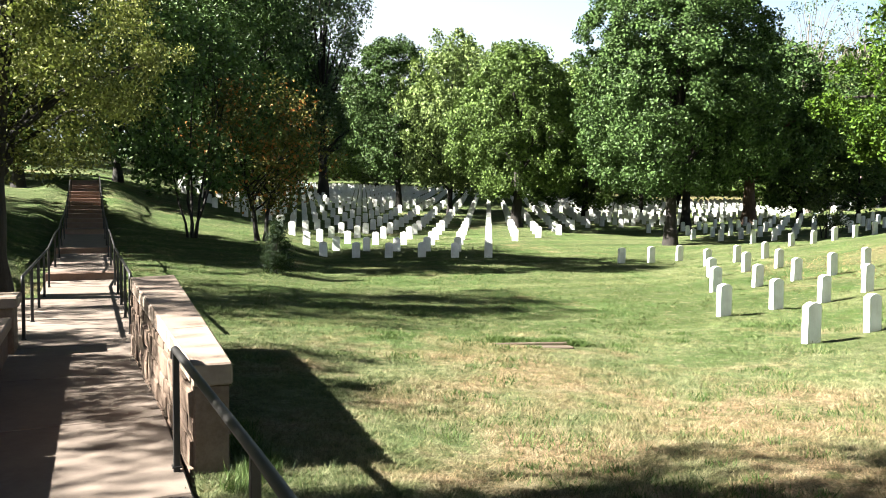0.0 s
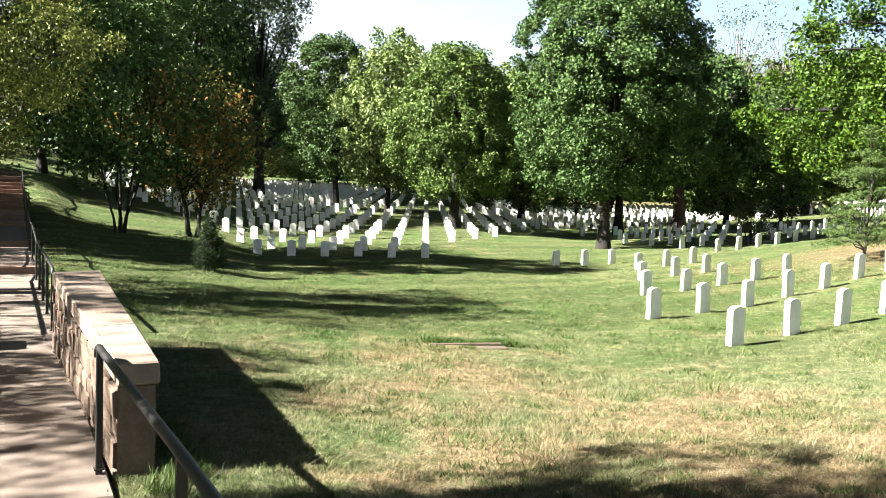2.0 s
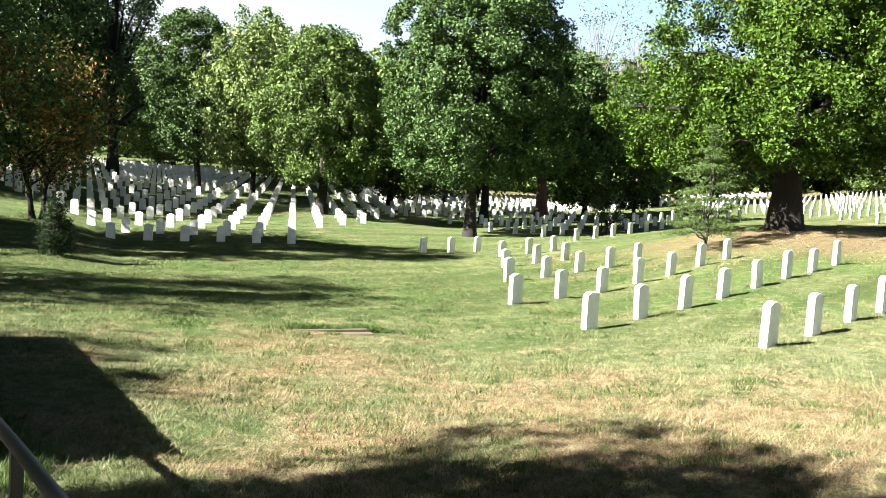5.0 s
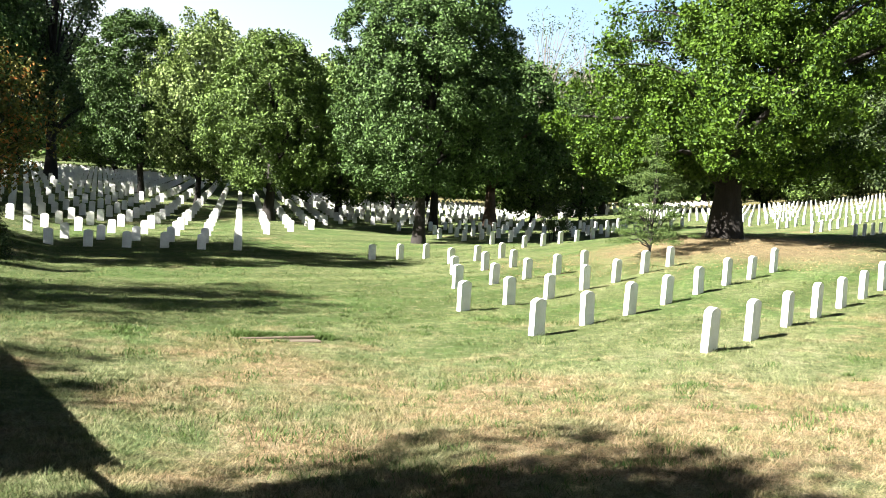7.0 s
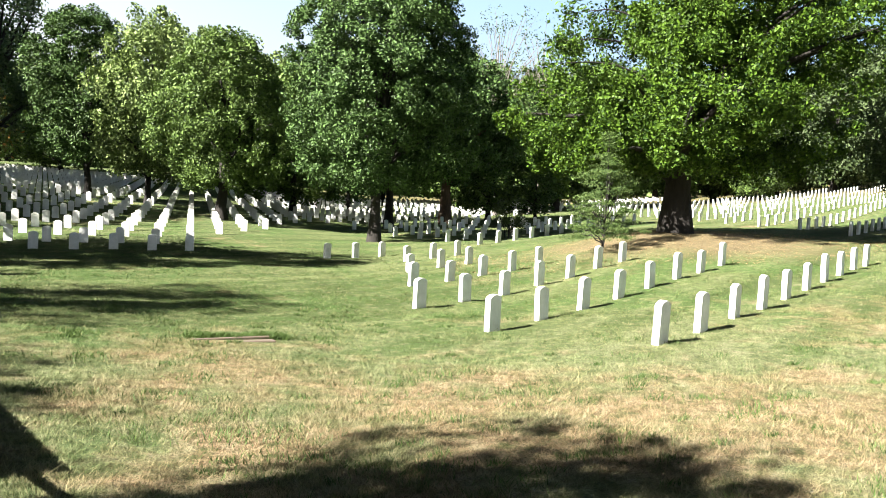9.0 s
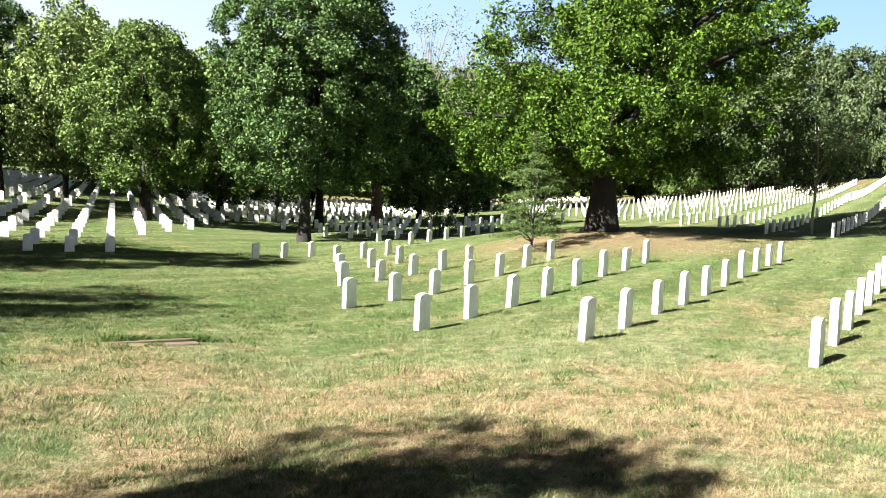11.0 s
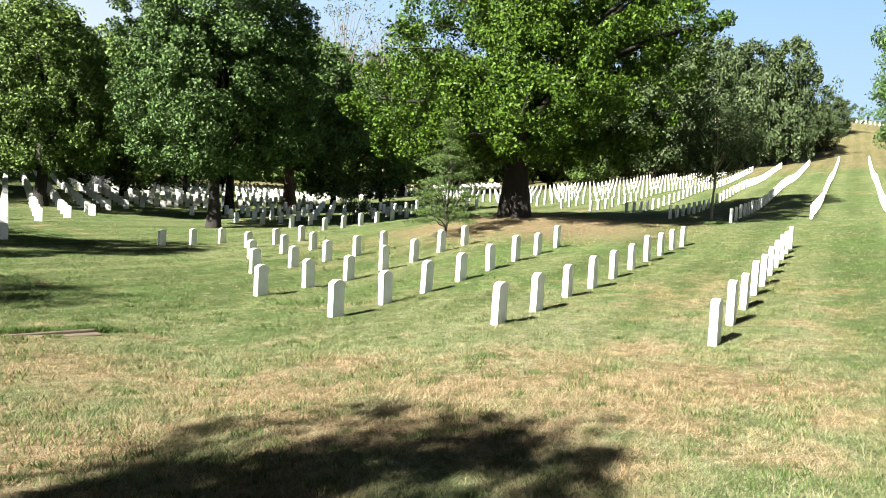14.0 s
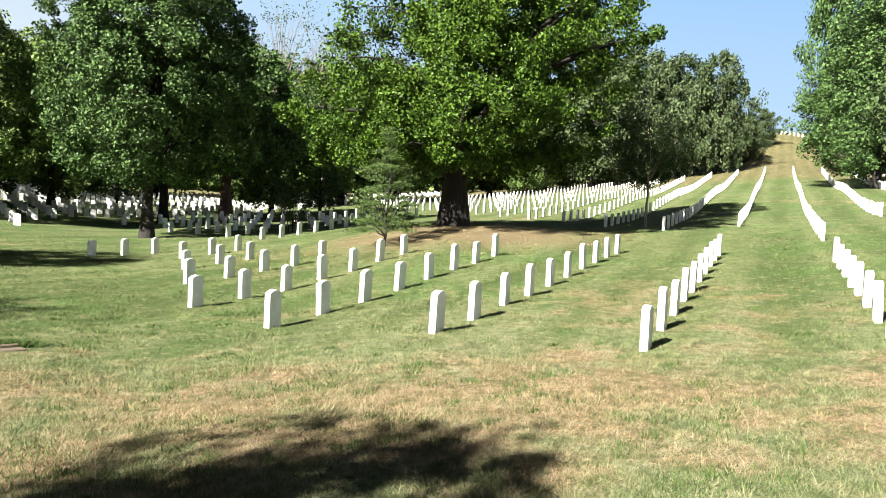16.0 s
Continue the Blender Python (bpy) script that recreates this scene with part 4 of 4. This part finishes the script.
while z < WALL_ZF - 0.17:
    hcourse = rw.uniform(0.13, 0.21)
    for face in (0, 1):
        u = 0.006
        while u < 0.99:
            w = min(rw.uniform(0.05, 0.12), 1.0 - u)
            zt = min(z + hcourse - 0.012, wall_top(u) - 0.155)
            if zt - z > 0.03:
                low = [wall_pt(u, face, z, 0.0), wall_pt(u + w - 0.003, face, z, 0.0), wall_pt(u + w - 0.003, face, z, -0.12), wall_pt(u, face, z, -0.12)]
                out = rw.uniform(0.0, 0.025)
                high = [wall_pt(u, face, zt, out), wall_pt(u + w - 0.003, face, zt, out), wall_pt(u + w - 0.003, face, zt, -0.12), wall_pt(u, face, zt, -0.12)]
                low = [wall_pt(u, face, z, out), wall_pt(u + w - 0.003, face, z, out)] + low[2:]
                part("stone", hexa(low, high, 0.012, 0.006, rw), RUBBLE, wall)
            u += w
    z += hcourse

part("end_stone", hexa([wall_pt(u, v, WALL_BASE) for u, v in ((0, 0), (0.03, 0), (0.03, 1), (0, 1))],
                       [wall_pt(u, v, WALL_ZF - 0.155) for u, v in ((0, 0), (0.03, 0), (0.03, 1), (0, 1))], 0.008, 0.003, rw), RUBBLE, wall, "smooth dressed end stone")

# matching low wall on the other side, ending in a pier
wall_west = tagged(new("stone_wall"), "low stone wall with a flat coping along the walk", "wall")
for i in range(6):
    a, b = -1.6 - 1.3 * i, -1.6 - 1.3 * (i + 1)
    qq = [(a - 0.004, -1.08), (a - 0.004, -0.68), (b + 0.004, -0.68), (b + 0.004, -1.08)]
    part("course", hexa([(*walk_xy(ss, nn), -0.4) for ss, nn in qq], [(*walk_xy(ss, nn), 0.26) for ss, nn in qq], 0.012, 0.008, rw), RUBBLE, wall_west)
    qq = [(a - 0.004, -1.12), (a - 0.004, -0.64), (b + 0.004, -0.64), (b + 0.004, -1.12)]
    part("coping", hexa([(*walk_xy(ss, nn), 0.26) for ss, nn in qq], [(*walk_xy(ss, nn), 0.38) for ss, nn in qq], 0.012, 0.003, rw), CAPSTONE, wall_west)

pier = tagged(new("stone_pier"), "short grey stone pier with a cap beside the walk, in shade", "pier")
px, py = walk_xy(-1.25, -0.88)
PZ = 0.50
part("shaft", box(0.5, 0.5, PZ + 0.4, 0.015, (0, 0, (PZ - 0.4) / 2), 0.006, rw), RUBBLE, pier)
part("cap", box(0.6, 0.6, 0.13, 0.018, (0, 0, PZ + 0.065), 0.004, rw), CAPSTONE, pier)
pier.matrix_basis = pose(px, py, -0.03, 0, 0, 24.8)

# drain slab sunk in the lawn
dx, dy = 1.33, 10.92
drain = tagged(new("drain_slab"), "flat brown stone drain slab sunk in the grass", "drain cover")
part("slab", box(1.15, 0.20, 0.12, 0.015, (0, 0, -0.07), 0.006, rw), DRAIN, drain)
part("inlet", box(1.08, 0.05, 0.07, 0.008, (0, 0.135, -0.012), 0.008, rw), DRAIN, drain)
drain.matrix_basis = pose(dx, dy, gz(dx, dy) + 0.005, 0, 0, 8)


# ---- grass ----
def sward_z(x, y):
    """Lawn height, eased into the edges of the walk."""
    z = ground_z(x, y)
    s, nn = walk_sn(x, y)
    prof = np.interp(s, [p[0] + 1e-4 * k for k, p in enumerate(WALK_PROFILE)], [p[1] for p in WALK_PROFILE])
    edge = np.clip((np.abs(nn) - 1.3) / 1.6, 0, 1)
    blend = np.where((s > -14) & (s < 42), 1 - edge * edge * (3 - 2 * edge), 0)
    return z * (1 - blend) + (prof - 0.03) * blend


def build_grass():
    """Mown sward: blades in small tufts of uneven height and lean, thinner between."""
    rng = np.random.RandomState(17)
    tufts = 150000
    az = np.radians(rng.uniform(-32, 72, tufts))
    d = 2.6 * (44 / 2.6) ** (rng.uniform(0, 1, tufts) ** 1.05)
    keep = rng.uniform(size=tufts) < np.clip((44 - d) / 20, 0, 1)
    az, d = az[keep], d[keep]
    tx, ty = np.sin(az) * d, np.cos(az) * d
    patch = np.sin(1.9 * tx + 0.7 * ty) * np.sin(1.3 * ty - 0.8 * tx + 1.0) * 0.5 + 0.5
    th = rng.gamma(3.0, 0.008, len(tx)) * (0.65 + 0.6 * patch) * (1 + d / 60)
    tilt = rng.normal(size=(len(tx), 2)) * 0.65
    per = 7
    idx = np.repeat(np.arange(len(tx)), per)
    spread = 0.012 + 0.0035 * d[idx]
    x = tx[idx] + rng.normal(size=len(idx)) * spread
    y = ty[idx] + rng.normal(size=len(idx)) * spread
    dd = d[idx]
    s, nn = walk_sn(x, y)
    ok = ~((nn > -1.3) & (nn < 0.74))
    u = ((x - WALL_F[0][0]) * (WALL_B[0][0] - WALL_F[0][0]) + (y - WALL_F[0][1]) * (WALL_B[0][1] - WALL_F[0][1])) / np.sum((WALL_B[0] - WALL_F[0]) ** 2)
    ok &= ~((u > 0) & (u < 1) & (nn < 0.98) & (nn > 0.4))
    ok &= ~((np.abs(x - dx) < 0.57) & (np.abs(y - dy) < 0.14))
    ok &= np.hypot(x - OAK[0] + 0.8, y - OAK[1] + 1.5) > 5.5
    x, y, dd, idx = x[ok], y[ok], dd[ok], idx[ok]
    n = len(x)
    h = th[idx] * rng.uniform(0.5, 1.25, n)
    w = 0.0016 + 0.00036 * dd
    ang = rng.uniform(0, 2 * np.pi, n)
    lean = (tilt[idx] + rng.normal(size=(n, 2)) * 0.55) * h[:, None]
    base = np.stack([x, y, sward_z(x, y) - 0.005], -1)
    side = np.stack([np.cos(ang) * w, np.sin(ang) * w, 0 * w], -1)
    tip = base + np.stack([lean[:, 0], lean[:, 1], h], -1)
    v = np.stack([base - side, base + side, tip], 1).reshape(-1, 3)
    ob = new("grass", mesh_from("grass", v, np.arange(3 * n).reshape(-1, 3), BLADE))
    tagged(ob, "short mown grass blades, green and straw coloured", "grass", kind="stuff")


def build_tufts():
    """Longer dark green tufts left by the mower, and a rough fringe behind the drain and at the wall's foot."""
    rng = np.random.RandomState(23)
    spots = []
    for _ in range(300):
        az, d = radians(rng.uniform(-14, 66)), 3.2 * (16 / 3.2) ** rng.uniform()
        spots.append((math.sin(az) * d, math.cos(az) * d, rng.uniform(0.05, 0.22), 0.065))
    for i in range(60):
        spots.append((dx + rng.uniform(-0.6, 0.75), dy + 0.22 + rng.uniform(0, 0.25), 0.08, 0.10))
    for i in range(40):
        u = rng.uniform(-0.12, 0.25)
        p = wall_pt(max(u, 0.0), 0, 0)
        spots.append((p[0] + 0.12 + rng.uniform(0, 0.15), p[1] + min(u, 0) * 3.0, 0.06, 0.11))
    vs = []
    for x0, y0, r, hh in spots:
        s, nn = walk_sn(x0, y0)
        if -1.3 < nn < 0.78:
            continue
        n = int(30 + 260 * r)
        x, y = x0 + rng.normal(size=n) * r, y0 + rng.normal(size=n) * r * 0.6
        z = ground_z(x, y)
        h = hh * rng.uniform(0.4, 1.2, n)
        ang = rng.uniform(0, 6.28, n)
        w = 0.003 + 0.0004 * math.hypot(x0, y0)
        base = np.stack([x, y, z - 0.005], -1)
        side = np.stack([np.cos(ang) * w, np.sin(ang) * w, 0 * ang], -1)
        tip = base + np.stack([rng.normal(size=n) * h * 0.5, rng.normal(size=n) * h * 0.5, h], -1)
        vs.append(np.stack([base - side, base + side, tip], 1).reshape(-1, 3))
    v = np.concatenate(vs)
    tagged(new("grass_tufts", mesh_from("grass_tufts", v, np.arange(len(v)).reshape(-1, 3), TUFT)), "longer dark green grass tufts in the lawn", "grass", kind="stuff")


build_grass()
build_tufts()
